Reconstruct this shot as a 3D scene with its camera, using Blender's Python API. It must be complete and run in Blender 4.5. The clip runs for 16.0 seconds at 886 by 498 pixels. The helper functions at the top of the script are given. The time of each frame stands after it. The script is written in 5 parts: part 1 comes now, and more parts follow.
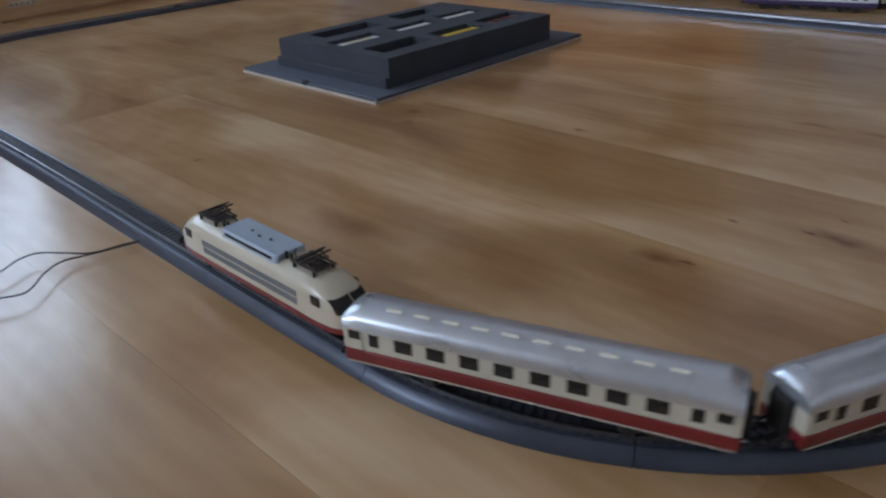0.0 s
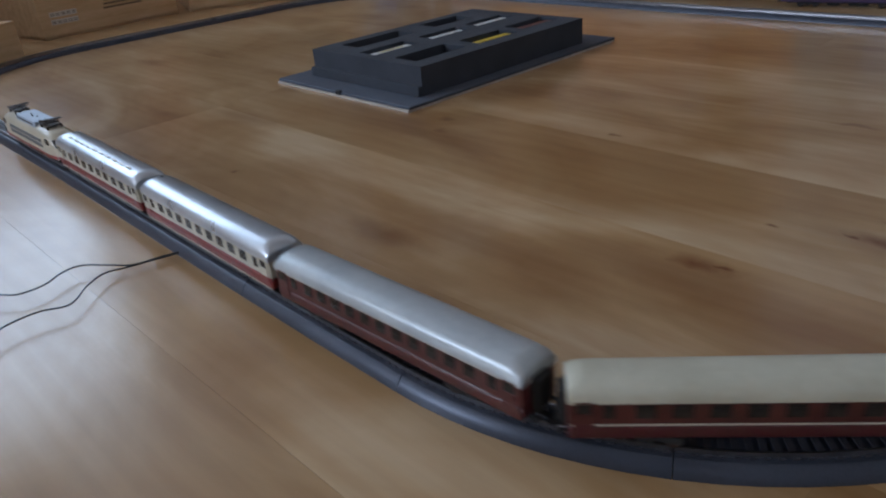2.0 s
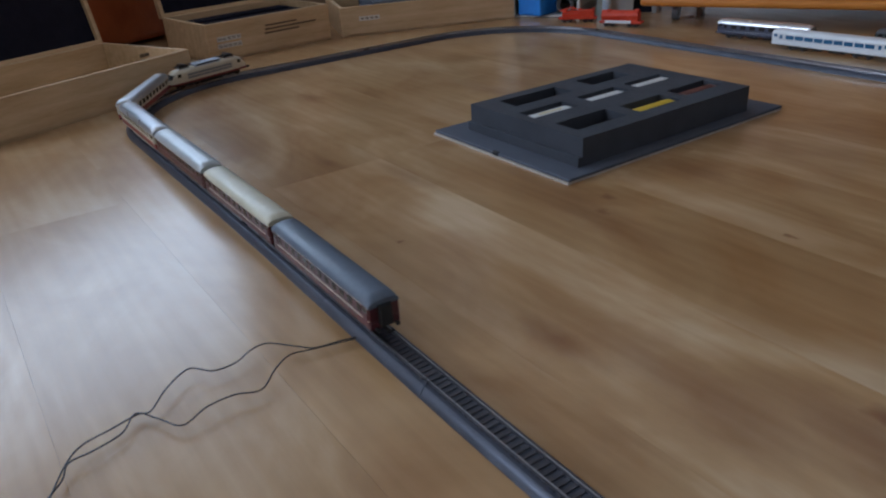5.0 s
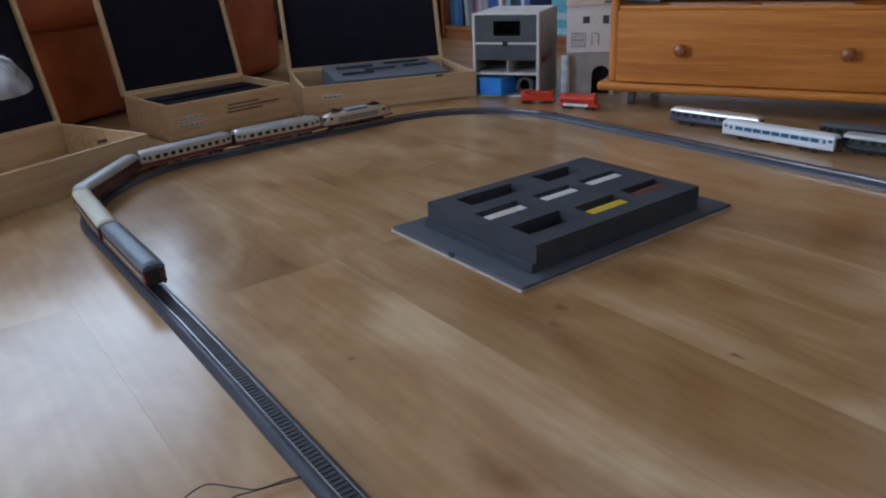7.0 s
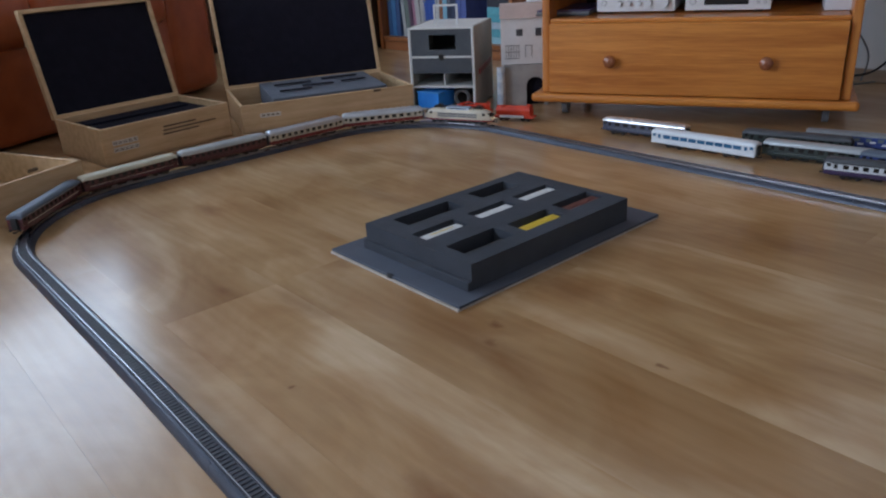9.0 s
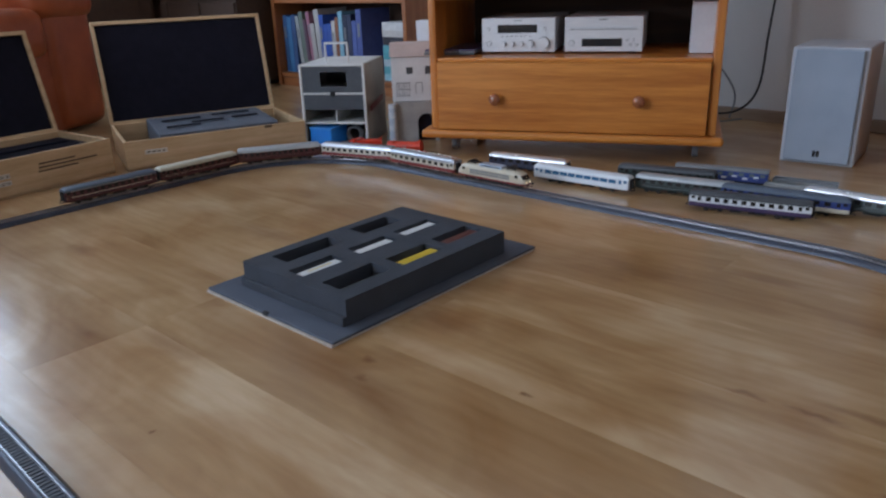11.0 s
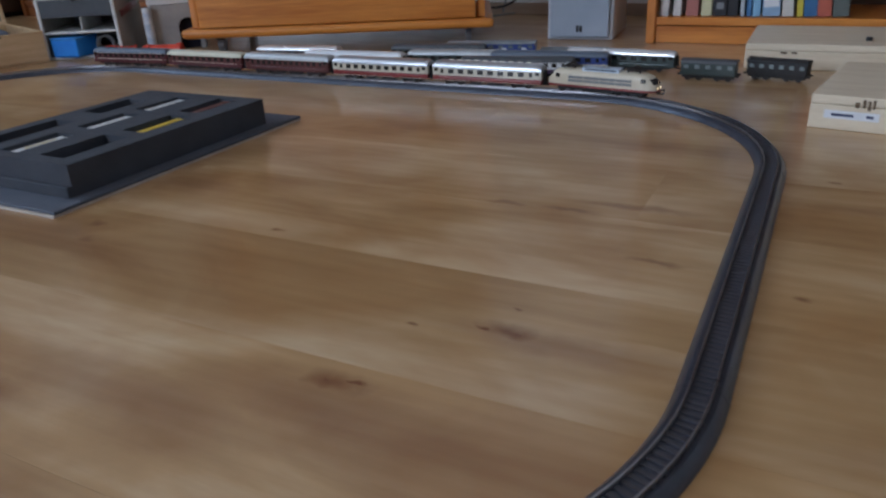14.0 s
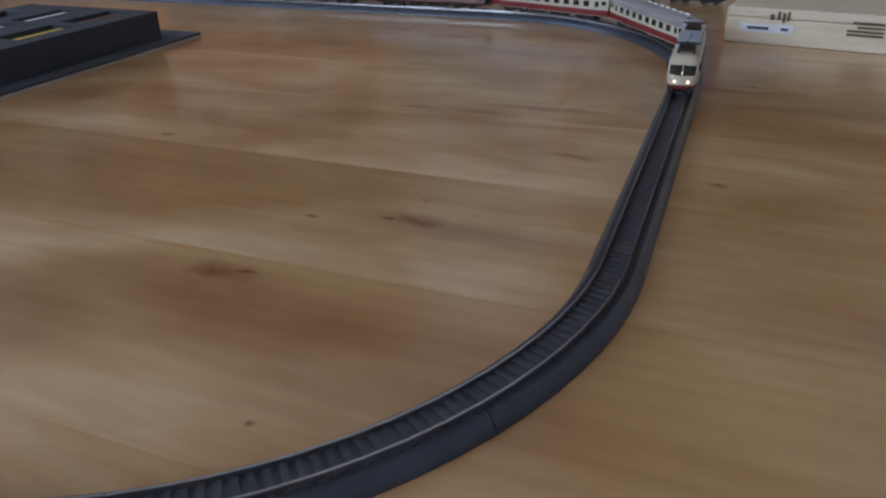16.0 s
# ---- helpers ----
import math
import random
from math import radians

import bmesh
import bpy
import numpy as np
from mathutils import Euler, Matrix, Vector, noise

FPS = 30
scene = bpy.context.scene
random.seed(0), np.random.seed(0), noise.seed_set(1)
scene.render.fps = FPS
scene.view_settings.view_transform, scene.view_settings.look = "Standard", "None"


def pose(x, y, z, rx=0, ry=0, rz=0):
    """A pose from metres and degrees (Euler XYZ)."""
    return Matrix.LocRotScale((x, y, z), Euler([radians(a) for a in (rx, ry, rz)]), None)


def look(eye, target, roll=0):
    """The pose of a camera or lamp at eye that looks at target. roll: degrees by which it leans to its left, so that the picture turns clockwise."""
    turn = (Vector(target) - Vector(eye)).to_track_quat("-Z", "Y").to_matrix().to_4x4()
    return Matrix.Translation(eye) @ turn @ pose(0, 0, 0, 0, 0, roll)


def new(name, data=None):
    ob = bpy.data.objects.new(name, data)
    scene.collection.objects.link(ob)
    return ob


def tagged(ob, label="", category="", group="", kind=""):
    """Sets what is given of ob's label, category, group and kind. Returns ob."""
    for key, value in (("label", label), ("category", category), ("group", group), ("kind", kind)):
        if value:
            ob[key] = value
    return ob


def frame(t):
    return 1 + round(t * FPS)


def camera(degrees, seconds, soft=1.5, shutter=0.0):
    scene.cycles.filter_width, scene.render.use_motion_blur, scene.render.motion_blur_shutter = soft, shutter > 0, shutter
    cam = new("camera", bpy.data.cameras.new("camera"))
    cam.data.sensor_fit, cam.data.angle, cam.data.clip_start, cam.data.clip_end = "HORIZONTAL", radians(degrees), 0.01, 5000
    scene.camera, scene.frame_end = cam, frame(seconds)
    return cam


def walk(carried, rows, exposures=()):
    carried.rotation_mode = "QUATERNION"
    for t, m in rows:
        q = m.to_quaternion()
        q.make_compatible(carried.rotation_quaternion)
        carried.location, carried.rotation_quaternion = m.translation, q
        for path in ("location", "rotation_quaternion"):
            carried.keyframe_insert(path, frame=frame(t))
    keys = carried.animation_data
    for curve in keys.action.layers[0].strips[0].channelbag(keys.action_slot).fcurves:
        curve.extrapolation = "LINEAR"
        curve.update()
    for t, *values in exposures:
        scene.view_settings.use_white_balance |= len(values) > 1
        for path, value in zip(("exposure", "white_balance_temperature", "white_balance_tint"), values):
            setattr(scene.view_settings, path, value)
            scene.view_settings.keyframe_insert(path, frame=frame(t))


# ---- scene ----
cam = camera(61.9, 16.0, soft=2.1, shutter=0.4)
PATH = [
    (0, (0.308, 0.309, 0.296), (0.027, 2.061, -0.628), -3.0),
    (0.5, (0.294, 0.317, 0.306), (-0.068, 2.072, -0.581), -4.1),
    (1, (0.298, 0.315, 0.303), (-0.117, 2.064, -0.574), -5.0),
    (1.5, (0.306, 0.311, 0.3), (-0.085, 2.058, -0.593), -5.1),
    (2, (0.309, 0.31, 0.299), (-0.065, 2.053, -0.607), -5.0),
    (2.5, (0.296, 0.302, 0.303), (-0.09, 2.037, -0.613), -4.3),
    (3, (0.268, 0.301, 0.317), (-0.225, 2.006, -0.604), -4.0),
    (3.5, (0.251, 0.297, 0.325), (-0.37, 1.969, -0.578), -5.3),
    (6, (0.241, 0.362, 0.442), (-0.393, 2.063, -0.397), -3.2),
    (6.5, (0.244, 0.37, 0.455), (-0.365, 2.104, -0.333), -3.1),
    (7, (0.254, 0.372, 0.468), (-0.32, 2.125, -0.304), -2.8),
    (7.5, (0.264, 0.372, 0.479), (-0.255, 2.141, -0.296), -2.2),
    (8, (0.268, 0.371, 0.489), (-0.226, 2.148, -0.284), -2.6),
    (10.5, (0.324, 0.364, 0.506), (0.023, 2.187, -0.259), -2.9),
    (11, (0.343, 0.367, 0.505), (0.121, 2.229, -0.192), -2.0),
    (11.5, (0.353, 0.369, 0.494), (0.213, 2.262, -0.138), -1.8),
    (12, (0.368, 0.364, 0.471), (0.324, 2.267, -0.142), -2.4),
    (12.5, (0.375, 0.365, 0.432), (0.43, 2.254, -0.222), -2.1),
    (13, (0.388, 0.367, 0.402), (0.497, 2.251, -0.261), -3.1),
    (13.5, (0.419, 0.373, 0.357), (0.551, 2.225, -0.386), -3.2),
    (14, (0.425, 0.376, 0.321), (0.673, 2.184, -0.496), -2.8),
    (14.5, (0.439, 0.376, 0.298), (0.743, 2.145, -0.585), -2.5),
    (15, (0.449, 0.38, 0.281), (0.797, 2.134, -0.614), -2.3),
    (15.5, (0.448, 0.383, 0.263), (0.863, 2.13, -0.619), -1.5),
    (16, (0.445, 0.388, 0.247), (0.869, 2.112, -0.674), -1.2),
]
walk(cam, [(t, look(eye, target, roll)) for t, eye, target, roll in PATH],
     exposures=((0.0, -0.03), (1.5, -0.11), (3.5, -0.18), (6.0, -0.04), (8.0, 0.08), (11.0, 0.22), (16.0, 0.14)))

# ---- light ----
ROOM_TURN = -35.7
ROOM = pose(0, 0, 0, 0, 0, ROOM_TURN)          # room axes: x along the planks, y towards the far wall


def room(x, y, z=0.0, turn=0.0):
    """A pose given in room axes."""
    return ROOM @ pose(x, y, z, 0, 0, turn)


world = bpy.data.worlds.new("sky")
scene.world = world
world.use_nodes = True
sky = world.node_tree.nodes.new("ShaderNodeTexSky")
sky.sky_type = "NISHITA"
sky.sun_disc = False
sky.sun_elevation, sky.sun_rotation = radians(35), radians(120)
world.node_tree.links.new(sky.outputs[0], world.node_tree.nodes["Background"].inputs[0])
world.node_tree.nodes["Background"].inputs[1].default_value = 0.12


def window_light(name, m, width, height, power, colour):
    lamp = bpy.data.lights.new(name, "AREA")
    lamp.shape, lamp.size, lamp.size_y, lamp.energy, lamp.color = "RECTANGLE", width, height, power, colour
    ob = new(name, lamp)
    ob.matrix_world = m
    return ob


X0, X1, Y0, Y1, TOP = -4.2, 2.5, -3.6, 3.09, 2.5
window_light("window_light_side", room(X0 - 0.02, 0.25, 1.45) @ pose(0, 0, 0, 90, 0, -90), 2.7, 1.9, 80, (0.58, 0.755, 1.0))
window_light("window_light_rear", room(-2.4, Y0 - 0.02, 1.55) @ pose(0, 0, 0, 90, 0, 0), 1.7, 1.3, 108, (0.64, 0.775, 1.0))

# ---- materials ----


def surface(name, c1, c2, scale=8.0, rough=0.5, metal=0.0, bump=0.0, stretch=(1, 1, 1), fine=0.0, coat=0.0, spread=0.15, vary=0.0, bump_scale=None, spec=0.5):
    """Two colours mixed by noise at two scales, with relief and uneven gloss."""
    m = bpy.data.materials.new(name)
    m.use_nodes = True
    nt, ln = m.node_tree, m.node_tree.links
    b = nt.nodes["Principled BSDF"]
    co = nt.nodes.new("ShaderNodeTexCoord")
    mp = nt.nodes.new("ShaderNodeMapping")
    mp.inputs["Scale"].default_value = stretch
    ln.new(co.outputs["Object"], mp.inputs[0])
    n1, n2 = nt.nodes.new("ShaderNodeTexNoise"), nt.nodes.new("ShaderNodeTexNoise")
    n1.inputs["Scale"].default_value, n1.inputs["Detail"].default_value = scale, 5
    n2.inputs["Scale"].default_value, n2.inputs["Detail"].default_value = bump_scale or scale * 7, 3
    ln.new(mp.outputs[0], n1.inputs[0])
    ln.new(mp.outputs[0], n2.inputs[0])
    ramp = nt.nodes.new("ShaderNodeValToRGB")
    ramp.color_ramp.elements[0].position, ramp.color_ramp.elements[1].position = 0.5 - spread, 0.5 + spread
    ramp.color_ramp.elements[0].color, ramp.color_ramp.elements[1].color = (*c1, 1), (*c2, 1)
    mixed = nt.nodes.new("ShaderNodeMix")
    mixed.data_type, mixed.blend_type = "FLOAT", "MIX"
    mixed.inputs[0].default_value = 0.3
    ln.new(n1.outputs[0], mixed.inputs[2])
    ln.new(n2.outputs[0], mixed.inputs[3])
    ln.new(mixed.outputs[0], ramp.inputs[0])
    out = ramp.outputs[0]
    if vary:
        info = nt.nodes.new("ShaderNodeObjectInfo")
        hsv = nt.nodes.new("ShaderNodeHueSaturation")
        rng = nt.nodes.new("ShaderNodeMapRange")
        rng.inputs[3].default_value, rng.inputs[4].default_value = 1 - vary, 1 + vary
        ln.new(info.outputs["Random"], rng.inputs[0])
        ln.new(rng.outputs[0], hsv.inputs["Value"])
        ln.new(out, hsv.inputs["Color"])
        out = hsv.outputs[0]
    ln.new(out, b.inputs["Base Color"])
    rr = nt.nodes.new("ShaderNodeMapRange")
    rr.inputs[3].default_value, rr.inputs[4].default_value = max(rough - 0.08, 0.02), min(rough + 0.08, 1)
    ln.new(n1.outputs[0], rr.inputs[0])
    ln.new(rr.outputs[0], b.inputs["Roughness"])
    b.inputs["Metallic"].default_value = metal
    b.inputs["Specular IOR Level"].default_value = spec
    b.inputs["Coat Weight"].default_value = coat
    b.inputs["Coat Roughness"].default_value = 0.15
    if bump:
        bp = nt.nodes.new("ShaderNodeBump")
        bp.inputs["Strength"].default_value, bp.inputs["Distance"].default_value = bump, 0.002
        ln.new(n2.outputs[0], bp.inputs["Height"])
        ln.new(bp.outputs[0], b.inputs["Normal"])
    return m


def glow(name, colour, strength):
    m = bpy.data.materials.new(name)
    m.use_nodes = True
    b = m.node_tree.nodes["Principled BSDF"]
    b.inputs["Base Color"].default_value = (*colour, 1)
    b.inputs["Emission Color"].default_value = (*colour, 1)
    b.inputs["Emission Strength"].default_value = strength
    return m


KNOTS_SHADE = ((-0.178, 0.934, 0.020, 0.008, 1.05), (-0.155, 0.938, 0.012, 0.006, 1.2), (-0.072, 1.058, 0.020, 0.008, 1.05), (-0.10, 1.052, 0.012, 0.006, 1.1), (-0.175, 0.932, 0.045, 0.022, 0.95), (-0.20, 0.905, 0.16, 0.05, 0.5), (-0.076, 1.056, 0.055, 0.022, 0.95), (-0.04, 1.05, 0.17, 0.035, 0.5), (0.003, 1.236, 0.05, 0.010, 0.7),
         (0.141, 1.206, 0.014, 0.009, 0.9), (-0.198, 1.339, 0.03, 0.010, 0.6), (-0.049, 1.377, 0.11, 0.014, 0.6), (0.155, 1.539, 0.008, 0.006, 1.0), (-0.606, 1.064, 0.035, 0.014, 0.7),
         (-0.56, 1.04, 0.14, 0.045, 0.4), (-0.43, 0.818, 0.08, 0.03, 0.65), (-0.33, 0.86, 0.22, 0.05, 0.45), (-1.045, 0.885, 0.05, 0.022, 0.6), (-1.442, 1.052, 0.07, 0.03, 0.5),
         (-0.063, 0.808, 0.006, 0.005, 1.0), (-0.713, 0.82, 0.008, 0.008, 0.9), (-0.31, 1.72, 0.12, 0.03, 0.4), (-1.2, 1.35, 0.2, 0.05, 0.4), (0.28, 1.0, 0.2, 0.05, 0.4), (-0.05, 1.62, 0.2, 0.05, 0.4),
         (-0.9, 0.95, 0.12, 0.03, 0.35), (0.2, 1.45, 0.15, 0.03, 0.45), (-0.642, 1.102, 0.022, 0.010, 0.8), (-0.16, 1.032, 0.007, 0.004, 0.9), (-0.09, 1.097, 0.008, 0.004, 0.8),
         # brown at -0.63, 1.26: the foam tray's shadow, put into the floor colour
         (-0.12, 1.340, 0.05, 0.009, 0.7), (-0.411, 1.169, 0.010, 0.004, 0.8), (-0.63, 1.26, 0.10, 0.05, 0.5), (-0.488, 1.629, 0.12, 0.05, 0.5), (-0.61, 1.05, 0.16, 0.05, 0.4))


PW, PL, PLANK_START = 0.1873, 1.285, 0.398          # plank width and length, and one joint's place
# plank row, place and reach along it, place and reach across it, pale (+) or brown (-)
# row 4's brown at -0.42 has the foam tray's shadow in it
PATCHES = ((4, -0.36, 0.46, 0.10, 0.30, 1.1), (2, -0.55, 0.36, 0.86, 0.38, 1.0), (3, -0.03, 0.32, 0.05, 0.24, 0.8), (3, -0.52, 0.40, 0.52, 0.62, -0.75), (4, -0.42, 0.30, 0.78, 0.36, -0.6),
           (2, -0.18, 0.16, 0.62, 0.50, -0.5), (5, -0.47, 0.24, 0.95, 0.08, 0.9), (4, 0.00, 0.09, 0.98, 0.06, 1.0), (3, 0.03, 0.08, 0.55, 0.07, 0.8), (3, -1.50, 0.22, 0.22, 0.35, -0.6),
           (2, -1.28, 0.16, 0.25, 0.30, -0.5), (5, -0.15, 0.35, 0.40, 0.40, 0.5), (5, -1.2, 0.3, 0.5, 0.4, -0.4), (1, -0.30, 0.30, 0.40, 0.35, 0.5), (6, -0.50, 0.35, 0.55, 0.45, -0.6), (6, 0.10, 0.30, 0.3, 0.4, 0.6))


def floor_material():
    m = bpy.data.materials.new("oak_floor")
    m.use_nodes = True
    nt, ln = m.node_tree, m.node_tree.links
    b = nt.nodes["Principled BSDF"]
    node = nt.nodes.new
    co, info = node("ShaderNodeTexCoord"), node("ShaderNodeObjectInfo")
    shift = node("ShaderNodeVectorMath")
    shift.operation = "MULTIPLY_ADD"
    shift.inputs[1].default_value = (37.0, 19.0, 11.0)
    ln.new(info.outputs["Random"], shift.inputs[0])
    ln.new(co.outputs["Object"], shift.inputs[2])
    # long soft bands
    mp = node("ShaderNodeMapping")
    mp.inputs["Scale"].default_value = (3.0, 7.5, 1)
    ln.new(shift.outputs[0], mp.inputs[0])
    n1 = node("ShaderNodeTexNoise")
    n1.inputs["Scale"].default_value, n1.inputs["Detail"].default_value, n1.inputs["Distortion"].default_value = 1.0, 5, 1.3
    ln.new(mp.outputs[0], n1.inputs[0])
    # fine grain
    mg = node("ShaderNodeMapping")
    mg.inputs["Scale"].default_value = (9.0, 220.0, 1)
    ln.new(shift.outputs[0], mg.inputs[0])
    n2 = node("ShaderNodeTexNoise")
    n2.inputs["Scale"].default_value, n2.inputs["Detail"].default_value = 1.0, 4
    ln.new(mg.outputs[0], n2.inputs[0])
    # knots and the tray's shadow at their places, stretched along the grain, with soft warped outlines
    knot_shade = None
    turned = node("ShaderNodeVectorRotate")
    turned.rotation_type, turned.inputs["Angle"].default_value = "Z_AXIS", radians(-ROOM_TURN)
    geo = node("ShaderNodeNewGeometry")
    ln.new(geo.outputs["Position"], turned.inputs["Vector"])
    nd = node("ShaderNodeTexNoise")
    nd.inputs["Scale"].default_value, nd.inputs["Detail"].default_value = 26.0, 3
    ln.new(turned.outputs[0], nd.inputs[0])
    wob = node("ShaderNodeVectorMath")
    wob.operation = "MULTIPLY_ADD"
    wob.inputs[1].default_value = (0.05, 0.028, 0)
    ln.new(nd.outputs["Color"], wob.inputs[0])
    ln.new(turned.outputs[0], wob.inputs[2])
    for x, y, rx, ry, depth in KNOTS_SHADE:
        off = node("ShaderNodeVectorMath")
        off.operation = "SUBTRACT"
        off.inputs[1].default_value = (x + 0.025, y + 0.014, 0)
        ln.new(wob.outputs[0], off.inputs[0])
        sc = node("ShaderNodeVectorMath")
        sc.operation = "MULTIPLY"
        sc.inputs[1].default_value = (1 / rx, 1 / ry, 0)
        ln.new(off.outputs[0], sc.inputs[0])
        le = node("ShaderNodeVectorMath")
        le.operation = "LENGTH"
        ln.new(sc.outputs[0], le.inputs[0])
        rk = node("ShaderNodeMapRange")
        rk.interpolation_type = "SMOOTHSTEP"
        rk.inputs[1].default_value, rk.inputs[2].default_value, rk.inputs[3].default_value, rk.inputs[4].default_value = 0.0, 1.0, depth, 0.0
        ln.new(le.outputs["Value"], rk.inputs[0])
        if knot_shade is None:
            knot_shade = rk
        else:
            mx = node("ShaderNodeMath")
            mx.operation = "MAXIMUM"
            ln.new(knot_shade.outputs[0], mx.inputs[0])
            ln.new(rk.outputs[0], mx.inputs[1])
            knot_shade = mx
    # pale sapwood, brown heartwood and the tray's shadow as patches, each inside one plank
    parts_ = node("ShaderNodeSeparateXYZ")
    ln.new(turned.outputs[0], parts_.inputs[0])

    def number(operation, a, b_=None):
        n = node("ShaderNodeMath")
        n.operation = operation
        for i, v in enumerate((a, b_)):
            if v is None:
                continue
            if isinstance(v, (int, float)):
                n.inputs[i].default_value = v
            else:
                ln.new(v, n.inputs[i])
        return n.outputs[0]
    across = number("DIVIDE", number("SUBTRACT", parts_.outputs[1], PLANK_START), PW)
    row_ = number("FLOOR", across)
    ns = node("ShaderNodeTexNoise")
    ms = node("ShaderNodeMapping")
    ms.inputs["Scale"].default_value = (5.0, 22.0, 1)
    ns.inputs["Scale"].default_value, ns.inputs["Detail"].default_value = 1.0, 3
    ln.new(turned.outputs[0], ms.inputs[0])
    ln.new(ms.outputs[0], ns.inputs[0])
    wave_ = number("SUBTRACT", ns.outputs[0], 0.5)
    cell = node("ShaderNodeCombineXYZ")
    ln.new(number("ADD", parts_.outputs[0], number("MULTIPLY", wave_, 0.25)), cell.inputs[0])
    ln.new(number("ADD", number("SUBTRACT", across, row_), number("MULTIPLY", wave_, 0.28)), cell.inputs[1])
    ln.new(row_, cell.inputs[2])
    tone = n1.outputs[0]
    for row__, x, rx, v, rv, amount in PATCHES:
        off = node("ShaderNodeVectorMath")
        off.operation = "SUBTRACT"
        off.inputs[1].default_value = (x, v, row__)
        ln.new(cell.outputs[0], off.inputs[0])
        sc = node("ShaderNodeVectorMath")
        sc.operation = "MULTIPLY"
        sc.inputs[1].default_value = (1 / rx, 1 / rv, 50)
        ln.new(off.outputs[0], sc.inputs[0])
        le = node("ShaderNodeVectorMath")
        le.operation = "LENGTH"
        ln.new(sc.outputs[0], le.inputs[0])
        rk = node("ShaderNodeMapRange")
        rk.interpolation_type = "SMOOTHSTEP"
        rk.inputs[1].default_value, rk.inputs[2].default_value, rk.inputs[3].default_value, rk.inputs[4].default_value = 0.55, 1.0, amount * 0.19, 0.0
        ln.new(le.outputs["Value"], rk.inputs[0])
        tone = number("ADD", tone, rk.outputs[0])
    # flame figure: stretched rings cut lengthwise
    mw = node("ShaderNodeMapping")
    mw.inputs["Scale"].default_value = (1.1, 9.0, 1)
    ln.new(shift.outputs[0], mw.inputs[0])
    wv = node("ShaderNodeTexWave")
    wv.wave_type, wv.bands_direction = "BANDS", "Y"
    wv.inputs["Scale"].default_value, wv.inputs["Distortion"].default_value = 1.6, 7.0
    wv.inputs["Detail"].default_value, wv.inputs["Detail Scale"].default_value = 3.0, 0.9
    ln.new(mw.outputs[0], wv.inputs[0])
    tone = number("ADD", tone, number("MULTIPLY", number("SUBTRACT", wv.outputs["Fac"], 0.5), 0.05))
    r1 = node("ShaderNodeValToRGB")
    r1.color_ramp.elements[0].position, r1.color_ramp.elements[1].position = 0.21, 0.80
    r1.color_ramp.elements[0].color, r1.color_ramp.elements[1].color = (0.350, 0.193, 0.080, 1), (0.605, 0.432, 0.262, 1)
    middle = r1.color_ramp.elements.new(0.5)
    middle.color = (0.468, 0.290, 0.140, 1)
    ln.new(tone, r1.inputs[0])
    g = node("ShaderNodeMix")
    g.data_type, g.blend_type = "RGBA", "MULTIPLY"
    g.inputs[0].default_value = 0.14
    rg = node("ShaderNodeMapRange")
    rg.inputs[1].default_value, rg.inputs[2].default_value, rg.inputs[3].default_value, rg.inputs[4].default_value = 0.3, 0.7, 0.7, 1.1
    ln.new(n2.outputs[0], rg.inputs[0])
    ln.new(r1.outputs[0], g.inputs[6])
    ln.new(rg.outputs[0], g.inputs[7])
    k = node("ShaderNodeMix")
    k.data_type = "RGBA"
    k.inputs[7].default_value = (0.180, 0.066, 0.024, 1)
    kf = node("ShaderNodeMath")
    kf.operation = "MULTIPLY"
    kf.inputs[1].default_value, kf.use_clamp = 0.95, True
    ln.new(knot_shade.outputs[0], kf.inputs[0])
    ln.new(kf.outputs[0], k.inputs[0])
    # cloudy warm patches, and pale flecks
    cloud = node("ShaderNodeTexNoise")
    cloud.inputs["Scale"].default_value, cloud.inputs["Detail"].default_value, cloud.inputs["Distortion"].default_value = 1.0, 5, 0.8
    mc = node("ShaderNodeMapping")
    mc.inputs["Scale"].default_value = (4.0, 6.5, 1)
    ln.new(turned.outputs[0], mc.inputs[0])
    ln.new(mc.outputs[0], cloud.inputs[0])
    rc = node("ShaderNodeValToRGB")
    rc.color_ramp.elements[0].position, rc.color_ramp.elements[1].position = 0.30, 0.62
    rc.color_ramp.elements[0].color, rc.color_ramp.elements[1].color = (0.80, 0.685, 0.57, 1), (1.03, 1.03, 1.03, 1)
    ln.new(cloud.outputs[0], rc.inputs[0])
    gc = node("ShaderNodeMix")
    gc.data_type, gc.blend_type = "RGBA", "MULTIPLY"
    gc.inputs[0].default_value = 1.0
    ln.new(g.outputs[2], gc.inputs[6])
    ln.new(rc.outputs[0], gc.inputs[7])
    ln.new(gc.outputs[2], k.inputs[6])
    hsv = node("ShaderNodeHueSaturation")
    vr = node("ShaderNodeMapRange")
    vr.inputs[3].default_value, vr.inputs[4].default_value = 0.955, 1.04
    ln.new(info.outputs["Random"], vr.inputs[0])
    ln.new(vr.outputs[0], hsv.inputs["Value"])
    ln.new(k.outputs[2], hsv.inputs["Color"])
    ln.new(hsv.outputs[0], b.inputs["Base Color"])
    b.inputs["Coat Weight"].default_value, b.inputs["Coat Roughness"].default_value = 0.82, 0.19
    b.inputs["Specular IOR Level"].default_value = 0.12
    ro = node("ShaderNodeMapRange")
    ro.inputs[3].default_value, ro.inputs[4].default_value = 0.32, 0.42
    ln.new(nd.outputs[0], ro.inputs[0])
    ln.new(ro.outputs[0], b.inputs["Roughness"])
    bp = node("ShaderNodeBump")
